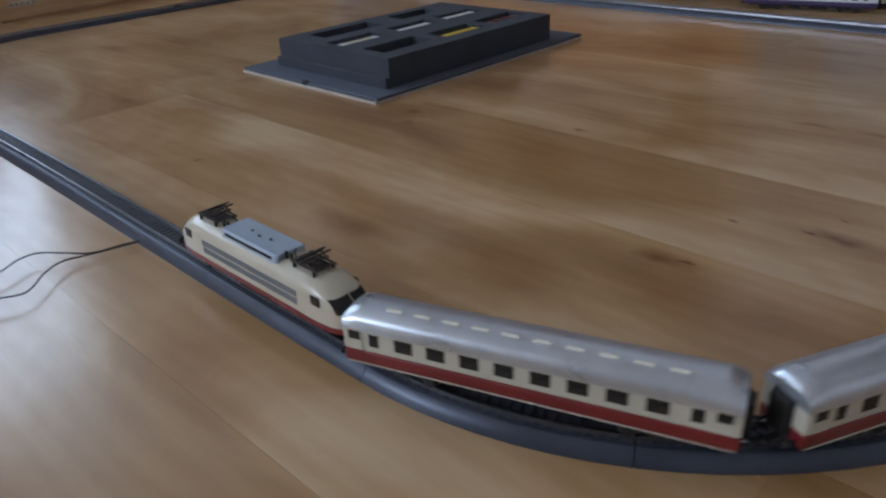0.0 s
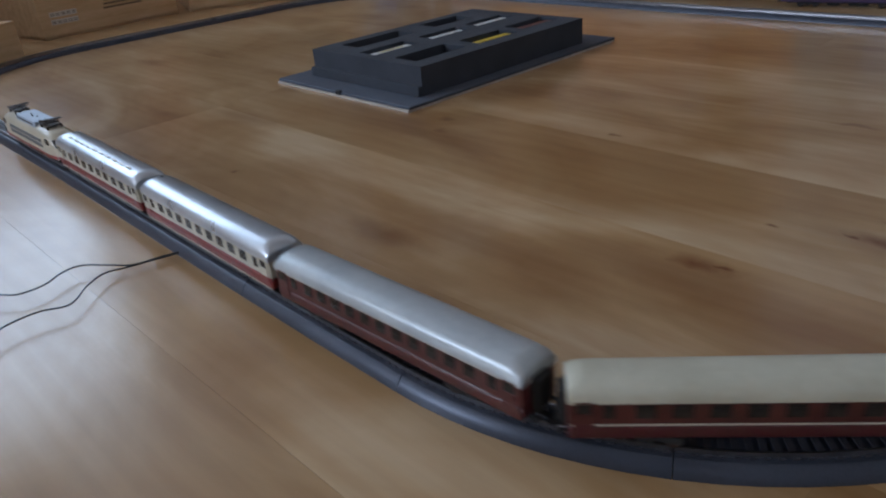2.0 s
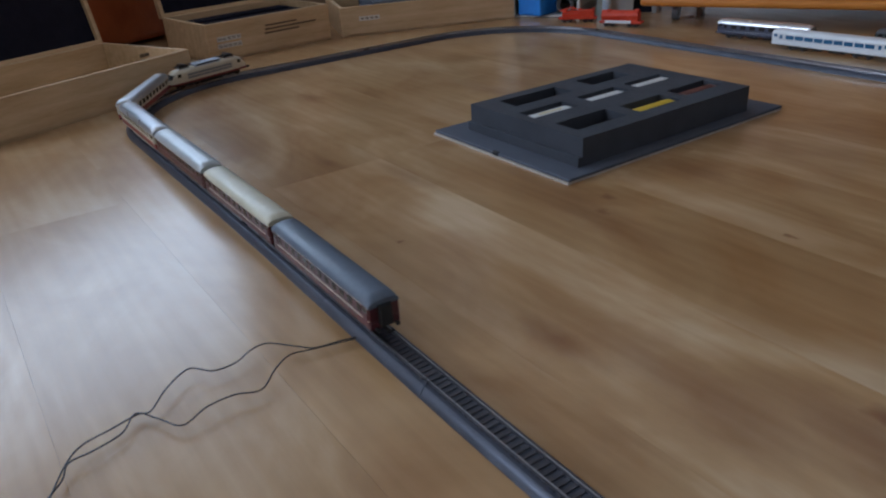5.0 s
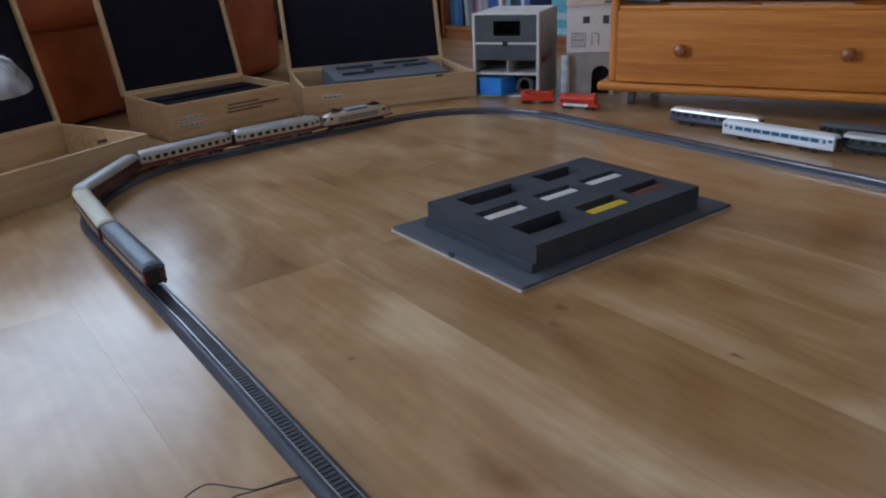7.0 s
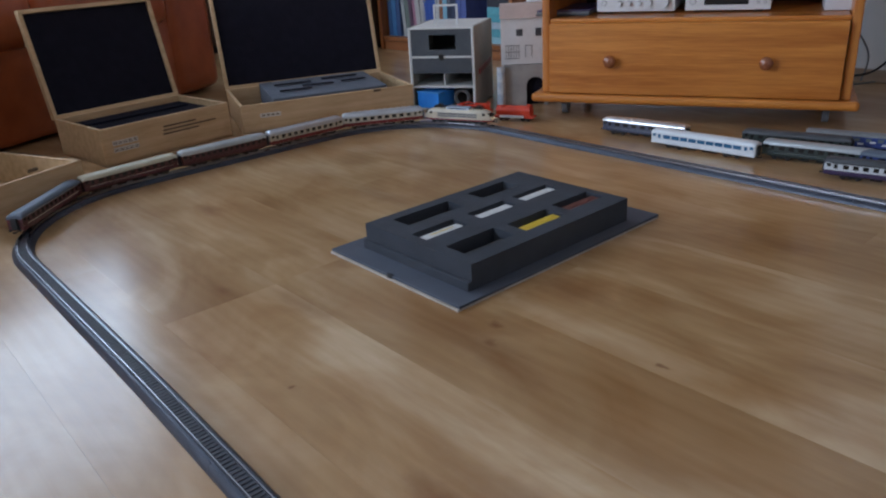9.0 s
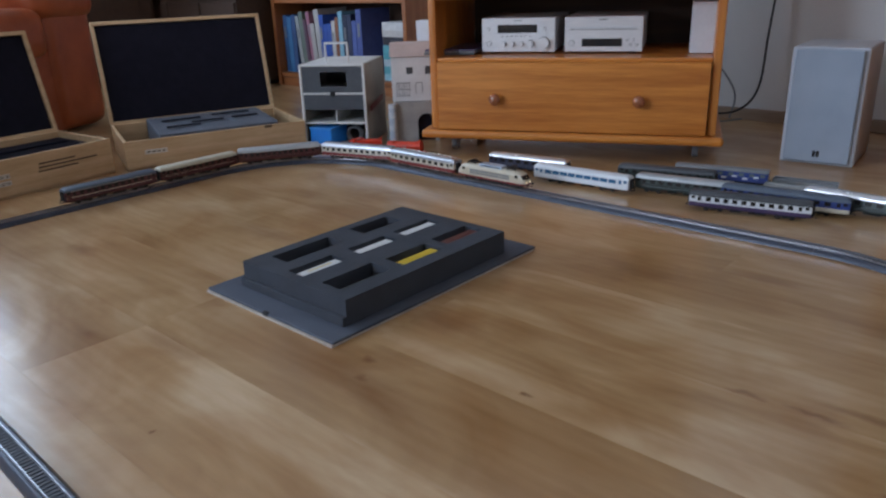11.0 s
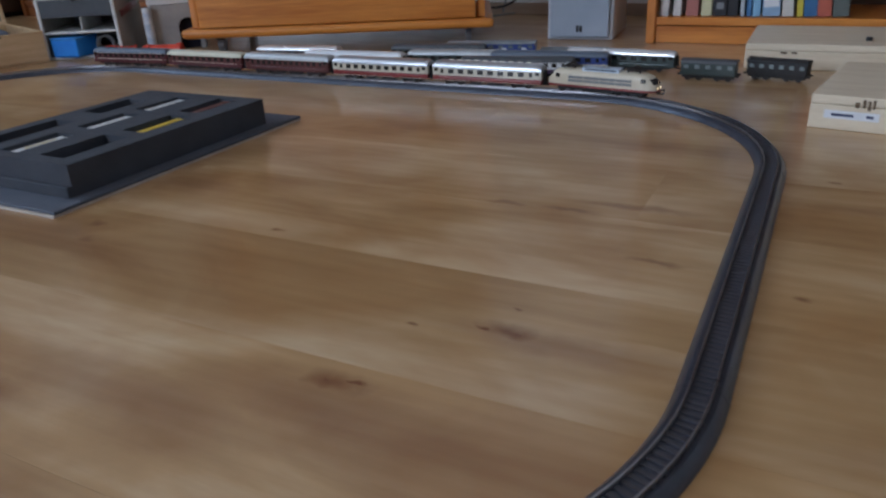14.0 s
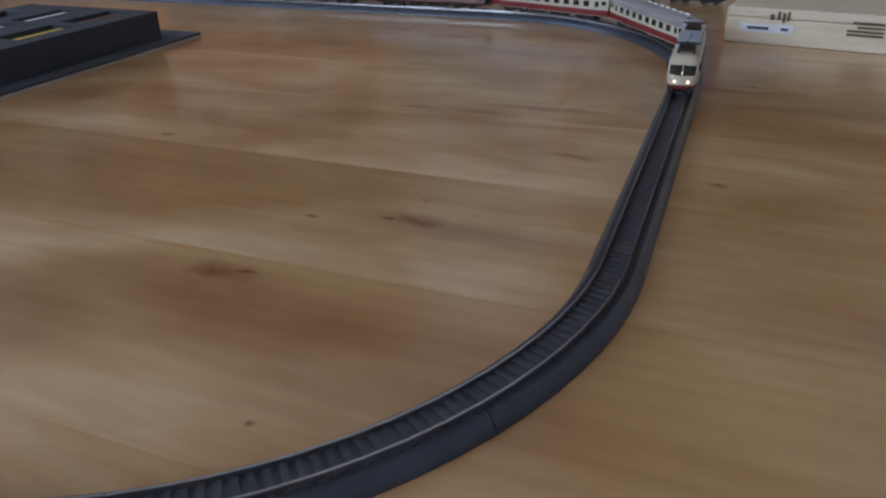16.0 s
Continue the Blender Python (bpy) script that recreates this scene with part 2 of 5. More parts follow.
    bp.inputs["Strength"].default_value, bp.inputs["Distance"].default_value = 0.02, 0.0003
    ln.new(n2.outputs[0], bp.inputs["Height"])
    ln.new(bp.outputs[0], b.inputs["Normal"])
    return m


M_FLOOR = floor_material()
M_JOINT = surface("dark_joint", (0.16, 0.09, 0.045), (0.22, 0.13, 0.065), 30, 0.8)
M_WALL = surface("white_wall_paint", (0.76, 0.745, 0.73), (0.83, 0.82, 0.81), 3, 0.9, bump=0.25, bump_scale=160)
M_BED = surface("grey_tinplate", (0.036, 0.042, 0.060), (0.056, 0.063, 0.086), 25, 0.36, metal=0.4, bump_scale=500)
M_SLEEPER = surface("dark_sleeper", (0.036, 0.034, 0.042), (0.058, 0.055, 0.066), 60, 0.5)
M_RAIL = surface("worn_steel", (0.31, 0.31, 0.33), (0.45, 0.45, 0.47), 12, 0.3, metal=1.0)
M_FOAM = surface("dark_grey_foam", (0.035, 0.039, 0.050), (0.054, 0.060, 0.074), 18, 0.9, bump=0.5, bump_scale=900)
M_FOAMBOARD = surface("grey_foam_board", (0.06, 0.07, 0.095), (0.085, 0.097, 0.125), 14, 0.7, bump=0.3, bump_scale=700)
M_CARD = surface("pale_card_edge", (0.42, 0.36, 0.30), (0.55, 0.48, 0.42), 30, 0.8)
M_PALEWOOD = surface("pale_plywood", (0.52, 0.335, 0.175), (0.68, 0.485, 0.285), 4, 0.55, bump=0.15, stretch=(1.5, 14, 14))
M_LINING = surface("black_lining", (0.010, 0.010, 0.017), (0.016, 0.015, 0.025), 40, 0.95, bump=0.3, bump_scale=800, spec=0.15)
# lit copy of the plywood: the closed boxes' brighter light is in its colour
M_LITPLY = surface("bare_white_plywood", (0.62, 0.51, 0.37), (0.75, 0.65, 0.50), 4, 0.55, bump=0.15, stretch=(1.5, 14, 14))
M_PINE = surface("honey_pine", (0.45, 0.130, 0.018), (0.71, 0.270, 0.050), 3, 0.36, bump=0.12, stretch=(0.8, 14, 14), coat=0.25)
M_PINE_V = surface("honey_pine_upright", (0.44, 0.128, 0.018), (0.67, 0.255, 0.050), 3, 0.36, bump=0.12, stretch=(12, 12, 1.0), coat=0.25)
# red-brown pine, darkened to carry the shade of the unlit left corner
M_SHADEDPINE = surface("red_brown_stained_pine", (0.26, 0.085, 0.024), (0.38, 0.14, 0.045), 3, 0.42, bump=0.12, stretch=(1.0, 12, 12))
M_SHADEDPINE_V = surface("red_brown_stained_pine_upright", (0.25, 0.08, 0.024), (0.36, 0.135, 0.045), 3, 0.42, bump=0.12, stretch=(12, 12, 1.0))
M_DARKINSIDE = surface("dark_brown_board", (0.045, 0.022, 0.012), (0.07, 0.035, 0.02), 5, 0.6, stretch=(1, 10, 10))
M_KNOB = surface("turned_red_wood", (0.26, 0.075, 0.03), (0.36, 0.12, 0.05), 30, 0.25, coat=0.5)
M_SILVER = surface("brushed_silver", (0.78, 0.79, 0.81), (0.88, 0.89, 0.90), 20, 0.36, metal=0.35, stretch=(1, 1, 12))
M_BLACK = surface("black_plastic", (0.008, 0.008, 0.009), (0.016, 0.016, 0.018), 30, 0.3)
M_BLACKMATT = surface("matt_black", (0.010, 0.010, 0.011), (0.022, 0.021, 0.021), 50, 0.7)
M_SPK = surface("pale_grey_cabinet", (0.50, 0.53, 0.58), (0.58, 0.61, 0.66), 10, 0.5, bump=0.1)
M_GRILLE = surface("grey_speaker_cloth", (0.30, 0.35, 0.42), (0.36, 0.41, 0.48), 12, 0.85, bump=0.4, bump_scale=1500)
M_LEATHER = surface("cognac_leather", (0.28, 0.058, 0.016), (0.43, 0.105, 0.034), 7, 0.34, bump=1.0, bump_scale=16)
M_CREAM = surface("cream_lacquer", (0.50, 0.46, 0.365), (0.58, 0.535, 0.43), 20, 0.35, coat=0.3)
M_IVORY = surface("ivory_lacquer", (0.50, 0.44, 0.33), (0.58, 0.51, 0.39), 25, 0.32, coat=0.3)
M_RED = surface("signal_red_lacquer", (0.15, 0.010, 0.013), (0.20, 0.017, 0.018), 20, 0.35, coat=0.3)
M_DARKRED = surface("wine_red_lacquer", (0.052, 0.005, 0.011), (0.080, 0.009, 0.016), 20, 0.35, coat=0.3)
M_BROWNRED = surface("red_brown_lacquer", (0.054, 0.0075, 0.009), (0.085, 0.013, 0.0135), 20, 0.38, coat=0.3)
M_ROOF_SILVER = surface("silver_roof", (0.50, 0.53, 0.57), (0.60, 0.63, 0.67), 25, 0.3, metal=0.75)
M_ROOF_GREY = surface("pale_grey_roof", (0.40, 0.43, 0.45), (0.50, 0.53, 0.54), 25, 0.35, metal=0.3)
M_ROOF_CREAM = surface("beige_roof", (0.50, 0.47, 0.36), (0.60, 0.57, 0.45), 25, 0.4)
M_ROOF_BLUE = surface("slate_roof", (0.075, 0.100, 0.140), (0.105, 0.135, 0.18), 25, 0.4)
M_GLASS_DARK = surface("dark_window", (0.015, 0.014, 0.014), (0.035, 0.03, 0.028), 60, 0.25, spec=0.3)
M_STRIPE = surface("pale_lining_stripe", (0.55, 0.48, 0.38), (0.65, 0.58, 0.47), 50, 0.4)
M_BROWNMETAL = surface("dark_brown_metal", (0.030, 0.022, 0.020), (0.06, 0.045, 0.04), 60, 0.45, metal=0.4)
M_GRILLEGREY = surface("grey_grille", (0.17, 0.175, 0.185), (0.25, 0.255, 0.265), 40, 0.45)
M_HOOD = surface("pale_blue_grey_hood", (0.32, 0.38, 0.46), (0.40, 0.46, 0.54), 25, 0.42, metal=0.2)
M_LAMP = glow("warm_headlight", (1.0, 0.78, 0.5), 2.2)
M_LAMPWHITE = surface("lamp_glass", (0.7, 0.66, 0.55), (0.8, 0.76, 0.66), 20, 0.15)

# ---- mesh building ----


def add_box(bm, c, size, bevel=0.0, m=None):
    r = bmesh.ops.create_cube(bm, size=1.0, matrix=(m or Matrix()) @ Matrix.Translation(c) @ Matrix.Diagonal((*size, 1)))
    if bevel:
        es = list({e for v in r["verts"] for e in v.link_edges})
        bmesh.ops.bevel(bm, geom=es, offset=bevel, segments=2, affect="EDGES", profile=0.5)
    return bm


def add_cyl(bm, c, r, depth, axis="z", seg=16, r2=None, m=None):
    turn = {"z": Matrix(), "x": Matrix.Rotation(radians(90), 4, "Y"), "y": Matrix.Rotation(radians(-90), 4, "X")}[axis]
    bmesh.ops.create_cone(bm, cap_ends=True, segments=seg, radius1=r, radius2=r if r2 is None else r2, depth=depth,
                          matrix=(m or Matrix()) @ Matrix.Translation(c) @ turn)
    return bm


def boxes(*items, bevel=0.0):
    bm = bmesh.new()
    for c, size in items:
        add_box(bm, c, size, bevel)
    return bm


def finish(bm, smooth=True):
    bmesh.ops.recalc_face_normals(bm, faces=bm.faces)
    if smooth:
        for f in bm.faces:
            f.smooth = True
        for e in bm.edges:
            e.smooth = len(e.link_faces) == 2 and e.calc_face_angle(0) < radians(50)
            if e.smooth and e.calc_face_angle(0) > radians(8):
                s = sorted(f.calc_area() for f in e.link_faces)
                e.smooth = s[1] < 8 * s[0]      # a wide flat face stays flat up to its bevel


def part(name, bm, material, parent=None, label="", at=None):
    finish(bm)
    me = bpy.data.meshes.new(name)
    bm.to_mesh(me)
    bm.free()
    me.materials.append(material)
    ob = new(name, me)
    if parent:
        ob.parent = parent
    if at is not None:
        ob.matrix_basis = at
    if label:
        tagged(ob, label)
    return ob


def same_part(ob, at, parent=None):
    """Another object on the same mesh."""
    o = new(ob.name.split(".")[0], ob.data)
    o.parent = parent or ob.parent
    o.matrix_basis = at
    return o


def thing(name, m, label, category, group="", kind=""):
    ob = new(name)
    ob.empty_display_size = 0.05
    ob.matrix_basis = m
    return tagged(ob, label, category, group, kind)


def prism(profile, x0, x1):
    """A closed (y, z) outline drawn out along x."""
    bm = bmesh.new()
    a = [bm.verts.new((x0, y, z)) for y, z in profile]
    b = [bm.verts.new((x1, y, z)) for y, z in profile]
    n = len(profile)
    for i in range(n):
        bm.faces.new((a[i], a[(i + 1) % n], b[(i + 1) % n], b[i]))
    bm.faces.new(a)
    bm.faces.new(b[::-1])
    return bm


def loft(sections, closed_ends=True):
    """Faces between equal-length rings of points."""
    bm = bmesh.new()
    rings = [[bm.verts.new(p) for p in s] for s in sections]
    n = len(rings[0])
    for a, b in zip(rings, rings[1:]):
        for i in range(n):
            bm.faces.new((a[i], a[(i + 1) % n], b[(i + 1) % n], b[i]))
    if closed_ends:
        bm.faces.new(rings[0])
        bm.faces.new(rings[-1][::-1])
    return bm


def tube(points, r, seg=6):
    """A round wire through points."""
    pts = [Vector(p) for p in points]
    rings = []
    for i, p in enumerate(pts):
        d = (pts[min(i + 1, len(pts) - 1)] - pts[max(i - 1, 0)]).normalized()
        a = d.orthogonal().normalized() if not rings else (side - d * side.dot(d)).normalized()
        side = a
        b = d.cross(a)
        rings.append([p + r * (math.cos(k * math.tau / seg) * a + math.sin(k * math.tau / seg) * b) for k in range(seg)])
    return loft(rings)


def smooth_line(points, steps=8):
    """A curve through points."""
    pts = [Vector(p) for p in points]
    out = []
    for i in range(len(pts) - 1):
        p0, p1, p2, p3 = pts[max(i - 1, 0)], pts[i], pts[i + 1], pts[min(i + 2, len(pts) - 1)]
        for k in range(steps):
            t = k / steps
            out.append(0.5 * (2 * p1 + (p2 - p0) * t + (2 * p0 - 5 * p1 + 4 * p2 - p3) * t * t + (3 * p1 - p0 - 3 * p2 + p3) * t ** 3))
    return out + [pts[-1]]


# ---- room ----


def wall_with_opening(name, m, length, height, hole, thick=0.2):
    """A wall along local x, its inner face at local y = 0; hole: x0, x1, z0, z1 or None."""
    if hole:
        a, b, c, d = hole
        items = [((a / 2, thick / 2, height / 2), (a, thick, height)), (((b + length) / 2, thick / 2, height / 2), (length - b, thick, height)),
                 (((a + b) / 2, thick / 2, c / 2), (b - a, thick, c)), (((a + b) / 2, thick / 2, (d + height) / 2), (b - a, thick, height - d))]
    else:
        items = [((length / 2, thick / 2, height / 2), (length, thick, height))]
    ob = part(name, boxes(*items), M_WALL)
    ob.matrix_basis = m
    return tagged(ob, "matt white painted plaster wall", "wall", kind="structure")


wall_with_opening("wall_north", room(X0, Y1), X1 - X0, TOP, None)
wall_with_opening("wall_east", room(X1, Y1, 0, -90), Y1 - Y0, TOP, None)
wall_with_opening("wall_south", room(X1, Y0, 0, 180), X1 - X0, TOP, (X1 + 2.4 - 0.85, X1 + 2.4 + 0.85, 0.9, 2.2))
wall_with_opening("wall_west", room(X0, Y0, 0, 90), Y1 - Y0, TOP, (0.25 - 1.35 - Y0, 0.25 + 1.35 - Y0, 0.5, 2.4))
tagged(part("ceiling", boxes((((X0 + X1) / 2, (Y0 + Y1) / 2, TOP + 0.05), (X1 - X0 + 0.4, Y1 - Y0 + 0.4, 0.1))), M_WALL, at=ROOM),
       "plain white painted ceiling", "ceiling", kind="structure")
M_FRAME = surface("white_window_paint", (0.72, 0.72, 0.71), (0.8, 0.8, 0.79), 8, 0.4)


def window(name, m, width, height):
    w = thing(name, m, "white framed window letting in cool daylight", "window", kind="structure")
    f = 0.06
    part("window_frame", boxes(((0, 0, f / 2), (width, 0.07, f)), ((0, 0, height - f / 2), (width, 0.07, f)),
                               ((-width / 2 + f / 2, 0, height / 2), (f, 0.07, height - 2 * f)), ((width / 2 - f / 2, 0, height / 2), (f, 0.07, height - 2 * f)),
                               ((0, 0, height / 2), (0.035, 0.068, height - 2 * f)), bevel=0.004), M_FRAME, w)
    part("window_sill", boxes(((0, -0.12, -0.015), (width + 0.1, 0.26, 0.03)), bevel=0.006), M_FRAME, w)
    return w


window("window_1", room(X0 - 0.1, 0.25, 0.5, 90), 2.7, 1.9)
window("window_2", room(-2.4, Y0 - 0.1, 0.9, 180), 1.7, 1.3)
M_SKIRT = surface("beige_wood_skirting", (0.33, 0.235, 0.17), (0.42, 0.31, 0.23), 4, 0.5, stretch=(1, 10, 10))
BASE = thing("baseboard", ROOM, "low beige wooden skirting board along the wall", "skirting board", kind="structure")
for c, size in ((((X0 + X1) / 2, Y1 - 0.007, 0.02), (X1 - X0 - 0.03, 0.014, 0.04)), ((X1 - 0.007, (Y0 + Y1) / 2, 0.02), (0.014, Y1 - Y0 - 0.03, 0.04)),
                ((X0 + 0.007, (Y0 + Y1) / 2, 0.02), (0.014, Y1 - Y0 - 0.03, 0.04))):
    part("board", boxes((c, size), bevel=0.003), M_SKIRT, BASE)

# ---- railway track: an oval of clicked-together pieces ----
TX0, TX1, TY0, TY1, TR, TQ, TS = -1.758, 0.081, 0.692, 1.903, 0.338, 0.325, 0.368     # TQ, TS: radii of the near and far right corners
LEN_Y, LEN_C = TY1 - TY0 - 2 * TR, TR * math.pi / 2
LEN_NEAR, LEN_RIGHT, LEN_Q = TX1 - TX0 - TR - TQ, TY1 - TY0 - TS - TQ, TQ * math.pi / 2
LEN_FAR, LEN_S = TX1 - TX0 - TR - TS, TS * math.pi / 2
LEGS = ((LEN_NEAR, TX1 - TQ, TY0, math.pi, 0), (LEN_C, TX0 + TR, TY0 + TR, 1.5 * math.pi, TR), (LEN_Y, TX0, TY0 + TR, math.pi / 2, 0),
        (LEN_C, TX0 + TR, TY1 - TR, math.pi, TR), (LEN_FAR, TX0 + TR, TY1, 0.0, 0), (LEN_S, TX1 - TS, TY1 - TS, math.pi / 2, TS),
        (LEN_RIGHT, TX1, TY1 - TS, -math.pi / 2, 0), (LEN_Q, TX1 - TQ, TY0 + TQ, 0.0, TQ))
LAP = sum(leg[0] for leg in LEGS)
RAIL_TOP = 0.0135


def on_track(d):
    """Room place and heading (radians) d metres along the track, from the near straight's start."""
    d %= LAP
    for length, x, y, a, bend in LEGS:
        if d <= length:
            break
        d -= length
    if not bend:
        x, y = x + d * math.cos(a), y + d * math.sin(a)
    else:
        a -= d / bend
        x, y, a = x + bend * math.cos(a), y + bend * math.sin(a), a - math.pi / 2
    # the near straight lies slightly askew
    u, v = min(max((x + 0.95) / 0.65, 0), 1), min(max((y - TY0) / 0.28, 0), 1)
    return x, y - 0.008 * u * u * (3 - 2 * u) * (1 - v * v * (3 - 2 * v)), a


def swept(d0, d1, profile, steps):
    rings = []
    for k in range(steps + 1):
        x, y, a = on_track(min(max(d0 + (d1 - d0) * k / steps, 1e-6), LAP - 1e-6))
        rings.append([(x - math.sin(a) * u, y + math.cos(a) * u, z) for u, z in profile])
    return loft(rings)


track = thing("model_railway_track", ROOM, "oval of dark grey tinplate model railway track lying on the floor", "model track")
BED = [(-0.0195, 0.0), (-0.0195, 0.0012), (-0.0143, 0.0090), (-0.0130, 0.0098), (0.0130, 0.0098), (0.0143, 0.0090), (0.0195, 0.0012), (0.0195, 0.0)]
cuts, d = [], 0.0
for (length, *_, bend), n in zip(LEGS, (6, 3, 3, 3, 6, 3, 3, 3)):
    for k in range(n):
        cuts.append((d + length * k / n, d + length * (k + 1) / n, bend > 0))
    d += length
for d0, d1, bent in cuts:
    steps = 8 if bent else 2
    bed = part("track_section", swept(d0 + 0.0003, d1 - 0.0003, BED, steps), M_BED, track)
    for u in (-0.00825, 0.00825):
        part("rail", swept(d0, d1 - 0.0004, [(u - 0.0006, 0.0096), (u - 0.0007, RAIL_TOP), (u + 0.0007, RAIL_TOP), (u + 0.0006, 0.0096)], steps), M_RAIL, bed)
    bm = bmesh.new()
    n = round((d1 - d0) / 0.0072)
    for k in range(n):
        x, y, a = on_track(d0 + (d1 - d0) * (k + 0.5) / n)
        add_box(bm, (0, 0, 0.0102), (0.0036, 0.0205, 0.0010), m=pose(x, y, 0, 0, 0, math.degrees(a)))
    tagged(part("sleeper_strip", bm, M_SLEEPER, bed), kind="stuff")

# ---- rolling stock ----


def bogie(parent, x, wheelbase=0.028, at_z=0.0):
    """Frame and wheels; origin at the pivot on the rail top."""
    b = part("bogie", boxes(((0, 0.0105, 0.0065), (wheelbase + 0.012, 0.002, 0.004)), ((0, -0.0105, 0.0065), (wheelbase + 0.012, 0.002, 0.004)),
                            ((0, 0, 0.0075), (0.008, 0.02, 0.003)), ((0, 0.0118, 0.0055), (0.009, 0.0012, 0.0045)), ((0, -0.0118, 0.0055), (0.009, 0.0012, 0.0045)),
                            bevel=0.0004), M_BLACKMATT, parent, "black bogie with metal wheels", pose(x, 0, at_z))
    for sx in (-1, 1):
        bm = bmesh.new()
        for sy in (-1, 1):
            add_cyl(bm, (0, sy * 0.0083, 0), 0.0055, 0.0028, "y", 18)
            add_cyl(bm, (0, sy * 0.0072, 0), 0.0064, 0.0008, "y", 18)
        add_cyl(bm, (0, 0, 0), 0.0012, 0.015, "y", 8)
        part("wheelset", bm, M_BROWNMETAL, b, at=pose(sx * wheelbase / 2, 0, 0.0055))
    return b


def rounded(half, z0, z1, zr, n=6, skirt=0.0):
    """Body outline: upright sides to zr, then an arched roof to z1."""
    pts = [(-half + skirt, z0)]
    for k in range(2 * n + 1):
        a = math.pi * (1 - k / (2 * n))
        c, s = math.cos(a), math.sin(a)
        pts.append((half * math.copysign(abs(c) ** 0.75, c), zr + (z1 - zr) * s ** 0.8))
    return pts + [(half - skirt, z0)]


def coach(name, label, lower, band, roof, big=8, small=True, vents=0, stripes=(), length=0.232, window_mat=None, ends=None, group="running train coaches", fill=0.56, rise=0.0):
    """A four-axle tinplate coach, origin at its middle on the rail top, running along x."""
    c = thing(name, Matrix(), label, "model coach", group)
    half, h = 0.0160, length / 2
    part("lower_body", boxes(((0, 0, 0.0140), (length, 2 * half, 0.0090)), bevel=0.0012), lower, c)
    part("window_band", boxes(((0, 0, 0.0262), (length, 2 * half - 0.0006, 0.0152)), bevel=0.0008), band, c)
    # roof with drawn-in ends
    secs = []
    for k, (dx, f) in enumerate(((0, 0.62), (0.004, 0.9), (0.010, 1.0))):
        secs.append((-h + dx, f))
    secs += [(h - dx, f) for dx, f in ((0.010, 1.0), (0.004, 0.9), (0, 0.62))]
    rings = []
    for x, f in secs:
        prof = rounded(half + 0.0004, 0.0330, 0.0335 + (0.0105 + rise) * f, 0.0342 + rise * 0.4)
        rings.append([(x, y, z) for y, z in prof])
    part("roof", loft(rings), roof, c)
    part("underframe", boxes(((0, 0, 0.0082), (length - 0.02, 0.020, 0.0030)), ((0.018, 0, 0.0055), (0.034, 0.017, 0.005)), ((-0.026, 0, 0.0055), (0.022, 0.016, 0.005)), bevel=0.0006), M_BLACKMATT, c)
    # windows on both sides
    wm = window_mat or M_GLASS_DARK
    xs = []
    span = length - 0.062
    for k in range(big):
        xs.append((-span / 2 + span * (k + 0.5) / big, span / big * fill, 0.0086))
    if small:
        xs += [(s * (h - 0.0215), 0.0065, 0.0086) for s in (-1, 1)]
    pane = {}
    for x, w, hh in xs:
        for sy in (-1, 1):
            key = round(w, 5)
            at = pose(x, sy * (half - 0.0004), 0.0275)
            if key not in pane:
                pane[key] = part("window", boxes(((0, 0, 0), (w, 0.0007, hh)), ((0, 0, hh * 0.22), (w * 0.96, 0.0011, 0.0006))), wm, c, "dark glazed window", at)
            else:
                same_part(pane[key], at, c)
    door = None
    for sx in (-1, 1):
        for sy in (-1, 1):
            at = pose(sx * (h - 0.0085), sy * (half + 0.0001), 0.0245)
            if door is None:
                foot = part("door_foot", boxes(((0, 0, -0.0079), (0.0105, 0.0008, 0.0056)), bevel=0.0001), lower, c, "", at)
                door = part("door", boxes(((0, 0, -0.0014), (0.0105, 0.0008, 0.0072)), ((0.0047, 0, 0.006), (0.0011, 0.0008, 0.0072)), ((-0.0047, 0, 0.006), (0.0011, 0.0008, 0.0072)),
                                          ((0, 0, 0.0092), (0.0105, 0.0008, 0.0012)), bevel=0.0001), ends or band, c, "", at)
                pane_d = part("window", boxes(((0, 0, 0), (0.0078, 0.0006, 0.0068))), wm, c, "", at @ pose(0, 0, 0.0058))
            else:
                same_part(foot, at, c)
                same_part(door, at, c)
                same_part(pane_d, at @ pose(0, 0, 0.0058), c)
    for z, t in stripes:
        part("stripe", boxes(((0, 0, z), (length - 0.004, 2 * half + 0.0009, t))), M_STRIPE, c, "thin pale lining stripe")
    for sx in (-1, 1):
        part("gangway", boxes(((sx * (h + 0.0022), 0, 0.0235), (0.0046, 0.0125, 0.0215)), ((sx * (h + 0.0008), 0, 0.0235), (0.002, 0.0145, 0.0235)), bevel=0.0008), M_BLACKMATT, c, "black rubber gangway")
        bm = bmesh.new()
        for sy in (-1, 1):
            add_cyl(bm, (sx * (h + 0.0022), sy * 0.0105, 0.0115), 0.0011, 0.0046, "x", 8)
            add_cyl(bm, (sx * (h + 0.0048), sy * 0.0105, 0.0115), 0.0024, 0.0008, "x", 10)
        part("buffer_beam", bm, M_BLACKMATT, c)
        part("coupling", boxes(((sx * (h + 0.003), 0, 0.0078), (0.014, 0.004, 0.0012)), ((sx * (h + 0.0085), 0, 0.0086), (0.0012, 0.0085, 0.0026)), bevel=0.0003), M_BLACKMATT, c)
    if vents:
        first = None
        for k in range(vents):
            at = pose(-0.083 + 0.166 * k / (vents - 1), 0.0068, 0.0440 + rise, -16)
